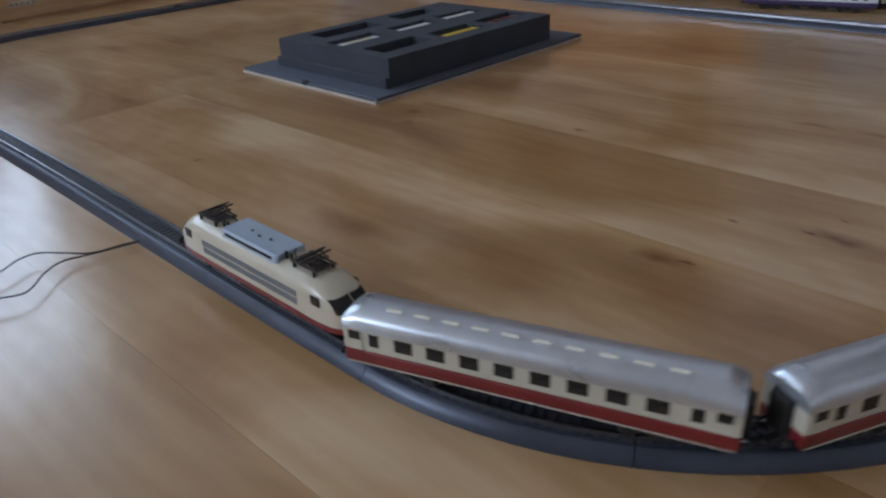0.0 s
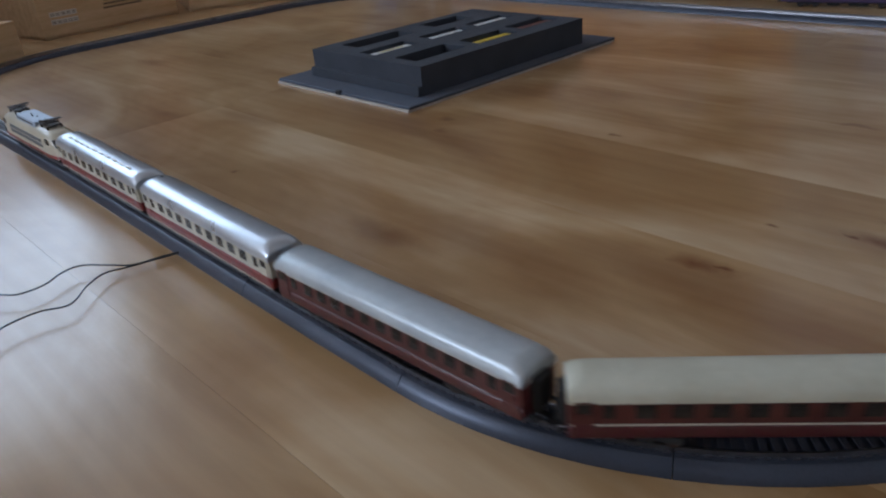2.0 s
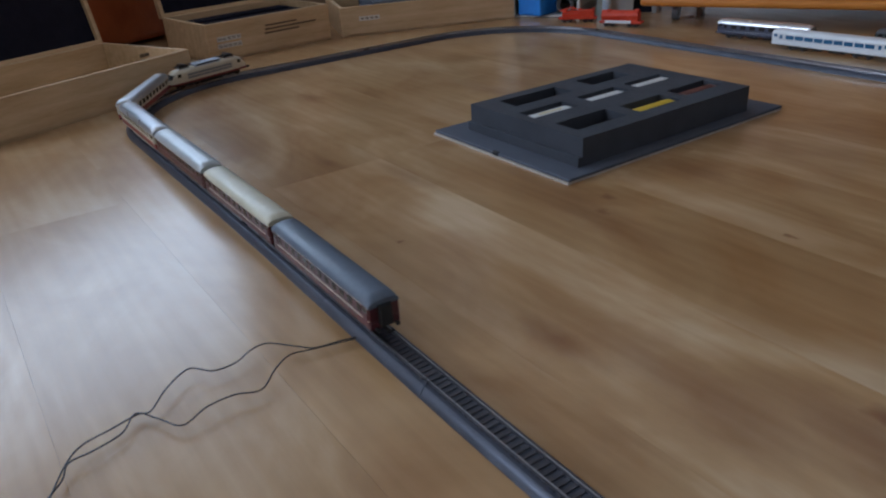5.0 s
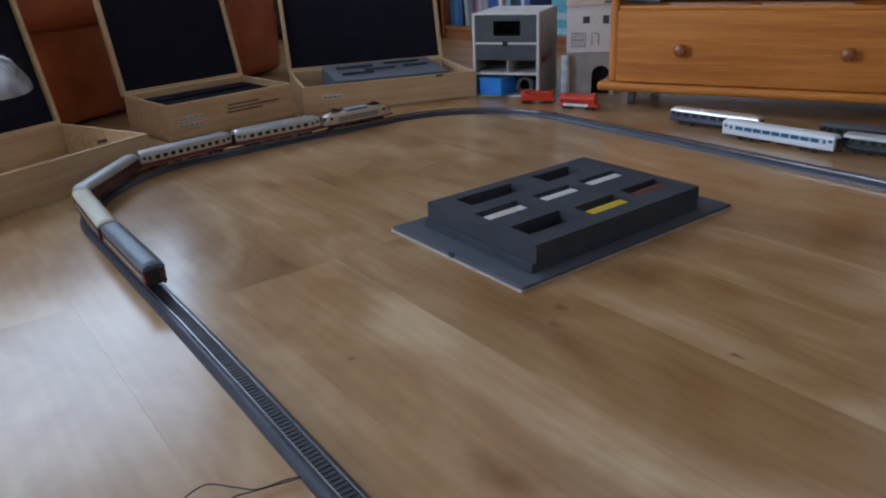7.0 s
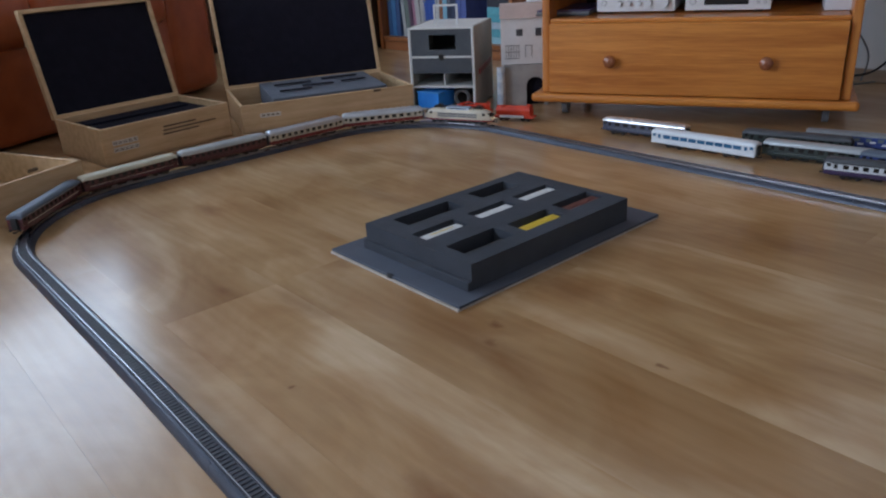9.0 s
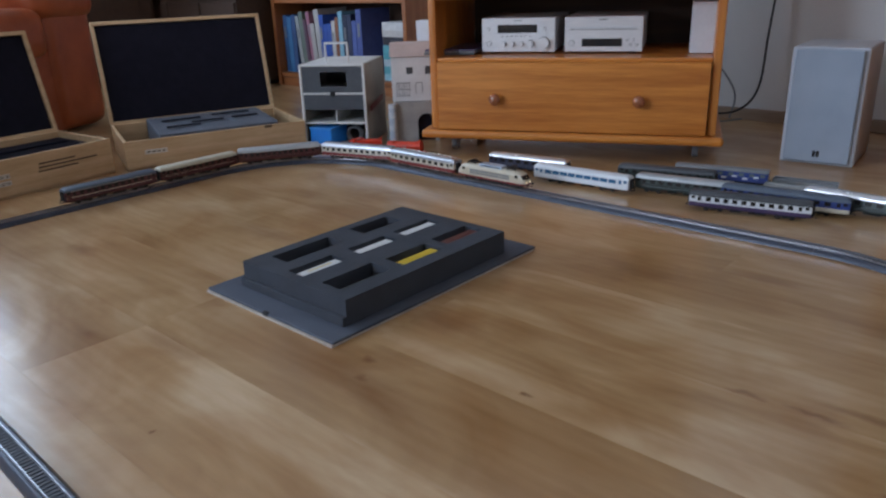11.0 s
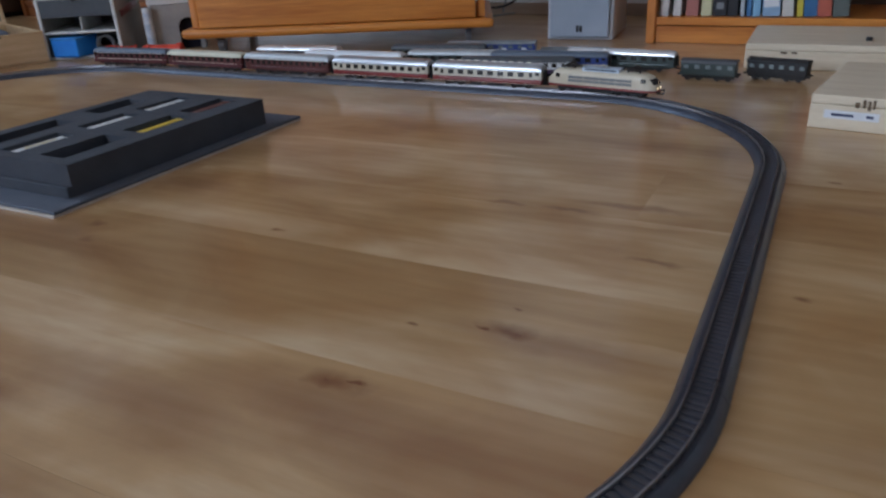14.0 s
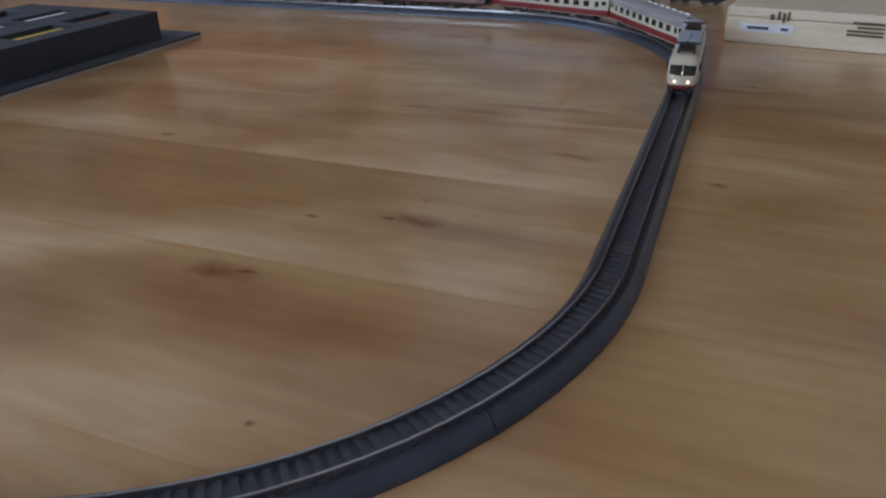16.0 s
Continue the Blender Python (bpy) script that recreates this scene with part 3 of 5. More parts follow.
            first = same_part(first, at, c) if first else part("roof_vent", boxes(((0, 0, 0), (0.0105, 0.0022, 0.0024)), bevel=0.0005), M_LAMPWHITE, c, "small white roof vent", at)
    bogies = [bogie(c, sx * 0.072) for sx in (1, -1)]
    return c, bogies


def locomotive():
    c = thing("electric_locomotive", Matrix(), "cream and red streamlined model electric locomotive with folded pantographs", "model locomotive")
    h, half = 0.106, 0.0172

    def ring(x, w, z0, z1, zr):
        return [(x, y, z) for y, z in rounded(w, z0, z1, zr)]
    ends = ((0.0, 0.55, 0.0245, 0.019), (0.003, 0.74, 0.0290, 0.021), (0.009, 0.88, 0.0345, 0.024), (0.016, 0.95, 0.0395, 0.027), (0.026, 1.0, 0.0425, 0.030), (0.040, 1.0, 0.0430, 0.0305))
    secs = [ring(-h + dx, half * f, 0.0118, zt, zr) for dx, f, zt, zr in ends] + [ring(h - dx, half * f, 0.0118, zt, zr) for dx, f, zt, zr in ends[::-1]]
    part("body", loft(secs), M_IVORY, c)

    def skirt(grow, z0, z1):
        out = []
        for dx, f, *_ in ends:
            out.append([(-h + dx - grow, y, z) for y, z in ((-half * f - grow, z0), (-half * f - grow, z1), (half * f + grow, z1), (half * f + grow, z0))])
        for dx, f, *_ in ends[::-1]:
            out.append([(h - dx + grow, y, z) for y, z in ((-half * f - grow, z0), (-half * f - grow, z1), (half * f + grow, z1), (half * f + grow, z0))])
        return loft(out)
    part("roof_bolt_row", boxes(*[((-0.012 + 0.012 * j, 0.002 * (j % 2), 0.0474), (0.0016, 0.0016, 0.0016)) for j in range(3)], bevel=0.0005), M_BROWNMETAL, c, "small dark roof fittings")
    part("skirt", skirt(0.0005, 0.0105, 0.0145), M_RED, c, "red painted skirt band")
    part("underframe", boxes(((0, 0, 0.0072), (0.17, 0.022, 0.006)), ((0, 0, 0.0045), (0.05, 0.024, 0.006)), bevel=0.001), M_BLACKMATT, c)
    part("roof_hood", loft([[(x, y, z) for y, z in ((-w, 0.039), (-w * 0.97, 0.0452), (-w * 0.88, 0.0466), (w * 0.88, 0.0466), (w * 0.97, 0.0452), (w, 0.039))]
                            for x, w in ((-0.036, 0.0120), (-0.0345, 0.0132), (0.0345, 0.0132), (0.036, 0.0120))]), M_HOOD, c, "silver ventilation hood on the roof")
    for sy in (-1, 1):
        part("hood_grille", boxes(((0, sy * 0.0128, 0.0436), (0.060, 0.0014, 0.0022))), M_GLASS_DARK, c)
    grey = M_GRILLEGREY
    first = None
    for sy in (-1, 1):
        for z in (0.0222, 0.0285):
            for k in range(4):
                at = pose(-0.0465 + 0.031 * k, sy * (half + 0.0001), z)
                if first:
                    same_part(first, at, c)
                else:
                    first = part("side_grille", boxes(((0, 0, 0), (0.0298, 0.0008, 0.0046)), *[((-0.0135 + 0.003 * j, 0, 0), (0.0009, 0.0014, 0.0042)) for j in range(10)]), grey, c, "grey ventilation grille", at)
    for sx in (-1, 1):
        # windscreen: a dark pane that follows the rounded nose, with a thin middle bar
        def nose(y, z):
            """How far in from the end the nose surface lies at y, z."""
            for k in range(400):
                dx = k * 0.0001
                j = max(i for i in range(len(ends) - 1) if ends[i][0] <= dx)
                u = (dx - ends[j][0]) / (ends[j + 1][0] - ends[j][0])
                f, zt, zr = (ends[j][i] + u * (ends[j + 1][i] - ends[j][i]) for i in (1, 2, 3))
                q = min(abs(y) / (half * f), 1.0)
                top = zr + (zt - zr) * (1 - q ** (1 / 0.375)) ** 0.4 if q < 1 else 0.0
                if top >= z:
                    return dx
            return 0.04
        for y0, y1 in ((-0.0138, -0.0006), (0.0006, 0.0138)):
            rings = []
            for i in range(7):
                y = y0 + (y1 - y0) * i / 6
                zs = [0.0248 + (0.0345 - 0.0010 * (abs(y) / 0.0138) - 0.0248) * j / 5 for j in range(6)]
                xs_ = [nose(y, z) for z in zs]
                rings.append([(sx * (h - d_ + 0.0007), y, z + 0.0003) for d_, z in zip(xs_, zs)] + [(sx * (h - d_ - 0.0012), y, z) for d_, z in zip(xs_[::-1], zs[::-1])])
            part("windscreen", loft(rings), M_GLASS_DARK, c, "black raked windscreen")
        for sy in (-1, 1):
            part("cab_window", boxes(((sx * (h - 0.0235), sy * (half - 0.0001), 0.0305), (0.0088, 0.0012, 0.0072)), bevel=0.0004), M_GLASS_DARK, c)
            bm = bmesh.new()
            add_cyl(bm, (sx * (h - 0.0008), sy * 0.0072, 0.0182), 0.0015, 0.0026, "x", 12)
            part("headlight", bm, M_LAMP if sx > 0 else M_LAMPWHITE, c, "round headlight")
            bm = bmesh.new()
            add_cyl(bm, (sx * (h + 0.0025), sy * 0.0105, 0.0120), 0.0012, 0.006, "x", 8)
            add_cyl(bm, (sx * (h + 0.0058), sy * 0.0105, 0.0120), 0.0030, 0.0010, "x", 12)
            part("buffer", bm, M_BLACKMATT, c)
        bm = bmesh.new()
        add_cyl(bm, (sx * (h - 0.0030), 0, 0.0268), 0.0013, 0.0030, "x", 12)
        part("headlight", bm, M_LAMP if sx > 0 else M_LAMPWHITE, c, "round headlight")
        part("coupling", boxes(((sx * (h + 0.003), 0, 0.0078), (0.014, 0.004, 0.0012)), ((sx * (h + 0.0085), 0, 0.0086), (0.0012, 0.0085, 0.0026)), bevel=0.0003), M_BLACKMATT, c)
        # folded pantograph with insulators
        px = sx * 0.062
        p = part("pantograph", boxes(((px, 0, 0.0452), (0.022, 0.012, 0.0022)), bevel=0.0003), M_BROWNMETAL, c, "dark brown folded pantograph")
        for bc, bs in (((px, 0.0082, 0.0462), (0.030, 0.0012, 0.0012)), ((px, -0.0082, 0.0462), (0.030, 0.0012, 0.0012)), ((px - 0.013, 0, 0.0462), (0.0012, 0.0175, 0.0012)), ((px + 0.013, 0, 0.0462), (0.0012, 0.0175, 0.0012)),
                       ((px + 0.006, 0, 0.0490), (0.0014, 0.018, 0.0012)), ((px - 0.006, 0, 0.0490), (0.0014, 0.018, 0.0012))):
            part("frame_bar", boxes((bc, bs), bevel=0.0002), M_BROWNMETAL, p)
        for dx in (-0.003, 0.003):
            part("contact_strip", boxes(((px + dx, 0, 0.0512), (0.0018, 0.026, 0.0010)), bevel=0.0002), M_BROWNMETAL, p)
        for sy in (-1, 1):
            part("arm", tube([(px - 0.013, sy * 0.0075, 0.0465), (px + 0.010, sy * 0.006, 0.0486), (px, sy * 0.0085, 0.0508)], 0.0009), M_BROWNMETAL, p)
            part("arm", tube([(px + 0.013, sy * 0.0070, 0.0465), (px - 0.010, sy * 0.005, 0.0490), (px, sy * 0.0080, 0.0510)], 0.0009), M_BROWNMETAL, p)
            for dx in (-0.011, 0.011):
                bm = bmesh.new()
                add_cyl(bm, (px + dx, sy * 0.0082, 0.0438), 0.0013, 0.0045, "z", 8)
                part("insulator", bm, M_BROWNMETAL, p)
        part("roof_cable", tube(smooth_line([(sx * 0.036, -0.004, 0.0445), (sx * 0.040, -0.002, 0.0485), (sx * 0.044, 0.002, 0.0480), (sx * 0.047, 0.003, 0.0450)], 4), 0.0005), M_BROWNMETAL, c)
        bm = bmesh.new()
        for dx in (0.038, 0.044):
            add_cyl(bm, (sx * dx, 0.005, 0.0452), 0.0012, 0.006, "z", 8)
        part("roof_insulator", bm, M_BROWNMETAL, c)
    bogies = []
    for sx in (1, -1):
        b = bogie(c, sx * 0.056, 0.044)
        bogies.append(b)
    return c, bogies


TRAIN = [(*locomotive(), 0.056, -0.112)]
stock = (("cream and red tinplate coach with a vented silver roof", M_RED, M_CREAM, M_ROOF_SILVER, dict(vents=10, rise=0.0022, stripes=((0.0097, 0.0005),))),
         ("cream and red tinplate coach with a plain silver roof", M_RED, M_CREAM, M_ROOF_SILVER, dict(big=9, rise=0.0022, stripes=((0.0097, 0.0005),))),
         ("red brown sleeping coach with a pale grey roof", M_BROWNRED, M_BROWNRED, M_ROOF_GREY, dict(big=11, rise=0.0022, stripes=((0.0335, 0.0005),))),
         ("wine red dining coach with a beige roof", M_DARKRED, M_BROWNRED, M_ROOF_CREAM, dict(big=9, stripes=((0.0190, 0.0006),))),
         ("dark red express coach with pale stripes and slate roof", M_DARKRED, M_DARKRED, M_ROOF_BLUE, dict(big=10, stripes=((0.0195, 0.0012), (0.0338, 0.0006)))))
for k, (label, lower, band, roof, more) in enumerate(stock):
    TRAIN.append((*coach("railway_coach", label, lower, band, roof, **more), 0.072, 0.1205 + 0.2435 * k))

# ---- grey foam tray with wagons ----
tray = thing("foam_tray", room(0, 0), "dark grey foam tray with model wagons in cut-out pockets", "foam tray")
part("base_board", boxes(((-0.874, 1.3495, 0.0055), (0.334, 0.507, 0.0046)), bevel=0.001), M_FOAMBOARD, tray, "flat blue-grey backing board")
part("card_edge", boxes(((-0.874, 1.3470, 0.0015), (0.334, 0.508, 0.0030))), M_CARD, tray, "pale card underside")
POCKETS = ((-0.978, -0.932, 1.190, 1.318), (-0.980, -0.936, 1.372, 1.470), (-0.899, -0.859, 1.166, 1.260), (-0.899, -0.862, 1.295, 1.386),
           (-0.901, -0.866, 1.412, 1.507), (-0.815, -0.765, 1.168, 1.276), (-0.808, -0.763, 1.302, 1.400), (-0.814, -0.772, 1.423, 1.521))
FX0, FX1, FY0, FY1, FZ0, FZ1, FZP = -1.001, -0.732, 1.146, 1.538, 0.0075, 0.051, 0.018
bm = bmesh.new()
add_box(bm, ((FX0 + FX1) / 2, (FY0 + FY1) / 2, (FZ0 + FZP) / 2), (FX1 - FX0, FY1 - FY0, FZP - FZ0))
# strips between pockets, column by column
cols = ((FX0, -0.915, POCKETS[:2]), (-0.915, -0.838, POCKETS[2:5]), (-0.838, FX1, POCKETS[5:]))
zc, zh = (FZP + FZ1) / 2, FZ1 - FZP
for x0, x1, pk in cols:
    y = FY0
    for a, b, c, e in pk:
        add_box(bm, ((x0 + x1) / 2, (y + c) / 2, zc), (x1 - x0, c - y, zh))
        add_box(bm, ((x0 + a) / 2, (c + e) / 2, zc), (a - x0, e - c, zh))
        add_box(bm, ((b + x1) / 2, (c + e) / 2, zc), (x1 - b, e - c, zh))
        y = e
    add_box(bm, ((x0 + x1) / 2, (y + FY1) / 2, zc), (x1 - x0, FY1 - y, zh))
bmesh.ops.remove_doubles(bm, verts=bm.verts, dist=1e-5)
part("foam_block", bm, M_FOAM, tray, "thick dark grey foam block with eight pockets")
part("foam_layer", boxes(((-0.8665, 1.1425, 0.0152), (0.2686, 0.009, 0.0154)), bevel=0.0012), M_FOAM, tray, "thin lower foam layer standing proud")
part("ribbon_tab", boxes(((-0.873, 1.0975, 0.0050), (0.012, 0.006, 0.0092)), bevel=0.001), M_BLACKMATT, tray, "black ribbon loop")
part("ribbon_tab", boxes(((-0.873, 1.6010, 0.0060), (0.010, 0.006, 0.0105)), bevel=0.001), M_BLACKMATT, tray, "black ribbon loop")


# ---- open wooden boxes ----
def wooden_box(m, w, dpt, h, lid_h, lean, label, foam=True, foam_mat=None):
    """Front left corner on the floor at the origin; x along the front, y to the back."""
    b = thing("wooden_box", m, label, "wooden box", "open train boxes")
    t = 0.009
    body = part("body", boxes(((w / 2, dpt / 2, 0.004), (w, dpt, 0.008)), bevel=0), M_PALEWOOD, b)
    part("front_board", boxes(((w / 2, t / 2, h / 2), (w, t, h)), bevel=0.0012), M_PALEWOOD, body)
    part("back_board", boxes(((w / 2, dpt - t / 2, h / 2), (w, t, h)), bevel=0.0012), M_PALEWOOD, body)
    for x in (t / 2, w - t / 2):
        part("side_board", boxes(((x, dpt / 2, h / 2), (t, dpt - 2 * t, h)), bevel=0.0012), M_PALEWOOD, body)
    lid = new("lid")
    lid.parent = b
    lid.matrix_basis = pose(0, dpt, h - 0.002, -lean)
    f, th = 0.011, 0.022
    part("lid_panel", boxes(((w / 2, th - 0.003, lid_h / 2), (w - 0.004, 0.005, lid_h - 0.004))), M_PALEWOOD, lid)
    part("lid_lining", boxes(((w / 2, th - 0.0085, lid_h / 2), (w - 2 * f, 0.005, lid_h - 2 * f))), M_LINING, lid, "black foam lining")
    for c, size in (((w / 2, th / 2, f / 2), (w, th, f)), ((w / 2, th / 2, lid_h - f / 2), (w, th, f)), ((f / 2, th / 2, lid_h / 2), (f, th, lid_h - 2 * f)), ((w - f / 2, th / 2, lid_h / 2), (f, th, lid_h - 2 * f))):
        part("lid_rim", boxes((c, size), bevel=0.001), M_PALEWOOD, lid)
    return b


box_left = wooden_box(room(-1.56, 0.404, 0, 113), 0.55, 0.32, 0.085, 0.33, 12, "large open pale plywood box with black lined lid")
box_mid = wooden_box(room(-1.985, 1.022, 0, 97), 0.385, 0.27, 0.10, 0.30, 13, "open pale plywood box with stamped front and dark foam inside")
box_right = wooden_box(room(-2.01, 1.43, 0, 70.6), 0.54, 0.33, 0.085, 0.325, 13, "open pale plywood box holding a grey foam tray")

# ---- pine cabinet ----
M_GREY_CASTOR = surface("smoky_plastic", (0.12, 0.12, 0.13), (0.19, 0.19, 0.20), 40, 0.3)
CAB = pose(0.04, 2.526, 0, 0, 0, -11.2)
cabinet = thing("pine_cabinet", CAB, "honey pine media cabinet on castors with one wide drawer", "cabinet")
CD = 0.46
part("bottom_board", boxes(((0.415, CD / 2, 0.062), (0.846, CD, 0.024)), bevel=0.008), M_PINE, cabinet)
for x in (0.030, 0.806):
    part("side_panel", boxes(((x, CD / 2 + 0.012, 0.60), (0.022, CD - 0.024, 1.05)), bevel=0.003), M_PINE_V, cabinet)
drawer = part("drawer_front", boxes(((0.418, 0.018, 0.172), (0.748, 0.020, 0.192)), bevel=0.003), M_PINE, cabinet)
for x in (0.219, 0.615):
    bm = bmesh.new()
    add_cyl(bm, (x, 0.004, 0.168), 0.007, 0.014, "y", 14)
    bmesh.ops.create_uvsphere(bm, u_segments=18, v_segments=10, radius=0.017, matrix=Matrix.Translation((x, -0.010, 0.168)) @ Matrix.Diagonal((1, 0.72, 1, 1)))
    part("knob", bm, M_KNOB, drawer, "turned reddish wooden knob")
part("shelf", boxes(((0.418, CD / 2 + 0.012, 0.273), (0.752, CD - 0.03, 0.012)), bevel=0.002), M_PINE, cabinet)
part("shelf", boxes(((0.418, CD / 2 + 0.012, 0.447), (0.752, CD - 0.03, 0.020)), bevel=0.002), M_PINE, cabinet)
part("shelf", boxes(((0.418, CD / 2 + 0.012, 0.80), (0.752, CD - 0.03, 0.020)), bevel=0.002), M_PINE, cabinet)
part("top_board", boxes(((0.418, CD / 2, 1.137), (0.86, CD + 0.02, 0.024)), bevel=0.006), M_PINE, cabinet)
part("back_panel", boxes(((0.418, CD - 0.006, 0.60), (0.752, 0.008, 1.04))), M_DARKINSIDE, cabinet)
for x in (0.07, 0.77):
    for y in (0.10, CD - 0.06):
        bm = bmesh.new()
        add_cyl(bm, (x, y, 0.021), 0.021, 0.016, "x", 18)
        add_box(bm, (x, y, 0.044), (0.026, 0.03, 0.012), 0.002)
        part("castor", bm, M_GREY_CASTOR, cabinet, "small grey castor")

# ---- loudspeaker ----
speaker = thing("loudspeaker", pose(1.026, 2.42, 0, 0, 0, -30), "pale grey bookshelf loudspeaker with blue-grey cloth front standing on the floor", "loudspeaker")
part("cabinet", boxes(((0.0895, 0.125, 0.150), (0.179, 0.24, 0.300)), bevel=0.004), M_SPK, speaker)
part("grille", boxes(((0.0895, -0.0015, 0.152), (0.160, 0.013, 0.290)), bevel=0.004), M_GRILLE, speaker, "blue-grey cloth grille")
part("badge", boxes(((0.0848, -0.0085, 0.030), (0.0072, 0.002, 0.017)), ((0.0942, -0.0085, 0.030), (0.0072, 0.002, 0.017)), bevel=0.0008), M_BLACK, speaker, "small dark square badge")

# ---- parked rolling stock beyond the track ----
M_NAVY = surface("navy_lacquer", (0.022, 0.026, 0.055), (0.035, 0.04, 0.08), 20, 0.35, coat=0.3)
M_PURPLE = surface("violet_lacquer", (0.045, 0.028, 0.085), (0.065, 0.042, 0.115), 20, 0.35, coat=0.3)
M_BLUE = surface("royal_blue_lacquer", (0.025, 0.05, 0.20), (0.04, 0.075, 0.28), 20, 0.35, coat=0.3)
M_WHITE = surface("white_lacquer", (0.68, 0.72, 0.75), (0.76, 0.79, 0.82), 20, 0.35, coat=0.3)
M_TEAL = surface("teal_window_strip", (0.015, 0.10, 0.22), (0.03, 0.16, 0.32), 40, 0.3, coat=0.3)
M_GREEN = surface("bottle_green_lacquer", (0.022, 0.036, 0.034), (0.035, 0.054, 0.05), 20, 0.4, coat=0.2)
M_GREY = surface("grey_lacquer", (0.16, 0.17, 0.18), (0.24, 0.25, 0.26), 25, 0.45)
M_SLATE = surface("dark_grey_lacquer", (0.05, 0.055, 0.062), (0.085, 0.09, 0.1), 25, 0.45)
M_SHINY = surface("bright_tin_roof", (0.72, 0.74, 0.76), (0.82, 0.84, 0.86), 30, 0.25, metal=0.6)


def parked(x0, y0, x1, y1, label, lower, band, roof, **more):
    d = math.hypot(x1 - x0, y1 - y0)
    c, _ = coach("parked_coach", label, lower, band, roof, length=max(d - 0.008, 0.1), group="parked model coaches", **more)
    c.matrix_basis = room((x0 + x1) / 2, (y0 + y1) / 2, 0.0010, math.degrees(math.atan2(y1 - y0, x1 - x0)))
    return c


parked(-1.182, 2.066, -0.949, 2.100, "navy blue model coach with a bright tin roof", M_NAVY, M_NAVY, M_SHINY, big=7)
parked(-1.008, 2.034, -0.741, 2.050, "white model coach with a blue window strip", M_WHITE, M_WHITE, M_WHITE, big=9, fill=0.86, window_mat=M_TEAL)
parked(-0.835, 2.150, -0.602, 2.205, "dark green model coach with a grey roof", M_GREEN, M_GREEN, M_SLATE, big=9)
parked(-0.753, 2.088, -0.525, 2.128, "dark green model coach with a pale grey roof", M_GREEN, M_GREEN, M_ROOF_GREY, big=8)
parked(-0.591, 2.026, -0.345, 2.080, "violet and white model coach with a slate roof", M_PURPLE, M_WHITE, M_SLATE, big=10)
parked(-0.556, 2.118, -0.290, 2.148, "blue and cream model coach with a slate blue roof", M_CREAM, M_BLUE, M_ROOF_BLUE, big=9)
parked(-0.402, 2.196, -0.155, 2.182, "bottle green model coach with a bright tin roof", M_GREEN, M_GREEN, M_SHINY, big=8)


def flat_wagon(m, length, label, mat, posts=True, group="parked model wagons"):
    w = thing("flat_wagon", m, label, "model wagon", group)
    h = length / 2
    part("deck", boxes(((0, 0, 0.0125), (length, 0.029, 0.0040)), ((0, 0.0142, 0.0165), (length, 0.0012, 0.0060)), ((0, -0.0142, 0.0165), (length, 0.0012, 0.0060)),
                       ((h - 0.0006, 0, 0.0165), (0.0012, 0.028, 0.006)), ((-h + 0.0006, 0, 0.0165), (0.0012, 0.028, 0.006)), bevel=0.0003), mat, w)
    part("underframe", boxes(((0, 0, 0.0095), (length * 0.9, 0.014, 0.003))), M_BLACKMATT, w)
    for sx in (-1, 1):
        bogie(w, sx * (h - 0.028), 0.022)
    return w


M_DIMGLASS = surface("dim_grey_glass", (0.13, 0.16, 0.165), (0.20, 0.235, 0.24), 40, 0.25)


def steeple_engine(m, length, label, mat, roof, windows=4, group="parked model locomotives"):
    """A boxy engine or van with buffers, framed windows and a roof with overhang."""
    c = thing("model_locomotive", m, label, "model locomotive", group)
    h = length / 2
    part("body", boxes(((0, 0, 0.0225), (length, 0.031, 0.024)), bevel=0.0012), mat, c)
    part("roof", prism(rounded(0.0168, 0.0340, 0.0415, 0.0350), -h - 0.001, h + 0.001), roof, c)
    part("underframe", boxes(((0, 0, 0.0085), (length - 0.004, 0.026, 0.006)), bevel=0.0008), M_BLACKMATT, c)
    pane = None
    for k in range(windows):
        for sy in (-1, 1):
            at = pose(-h + length * (k + 0.5) / windows, sy * 0.0155, 0.0275)
            pane = same_part(pane, at, c) if pane else part("window", boxes(((0, 0, 0), (length / windows * 0.45, 0.0010, 0.0075)), bevel=0.0002), M_DIMGLASS, c, "dim grey glazed window", at)
    for sx in (-1, 1):
        bm = bmesh.new()
        for sy in (-1, 1):
            add_cyl(bm, (sx * (h + 0.003), sy * 0.0105, 0.0115), 0.0020, 0.006, "x", 10)
        part("buffer_beam", bm, M_BLACKMATT, c)
        bogie(c, sx * length * 0.27, length * 0.2)
    return c


steeple_engine(room(-0.615, 2.262, 0.001, 13), 0.215, "royal blue model electric engine with white markings", M_BLUE, M_GREY, 9)
bm = bmesh.new()
for k in range(8):
    add_box(bm, (-0.09 + 0.0245 * k, -0.0166, 0.0190 + 0.0045 * (k % 2)), (0.012, 0.0012, 0.0042))
stripe_parent = [o for o in scene.objects if o.name == "model_locomotive"][0]
part("marking", bm, M_WHITE, stripe_parent, "white painted markings")
M_PALEGREY = surface("pale_grey_lacquer", (0.30, 0.31, 0.31), (0.38, 0.39, 0.39), 25, 0.5)
flat_wagon(room(-0.437, 2.322, 0.001, 9), 0.14, "long grey flat model wagon", M_GREY)
flat_wagon(room(-0.43, 2.255, 0.001, 6), 0.15, "pale grey open model wagon", M_PALEGREY)
steeple_engine(room(-0.083, 2.120, 0.001, -3), 0.105, "dark green model engine with a flat roof", M_GREEN, M_SLATE, 5)
van = steeple_engine(room(0.042, 2.150, 0.001, -12), 0.112, "black model van with pale window dots", M_BLACKMATT, M_BLACKMATT, 6)

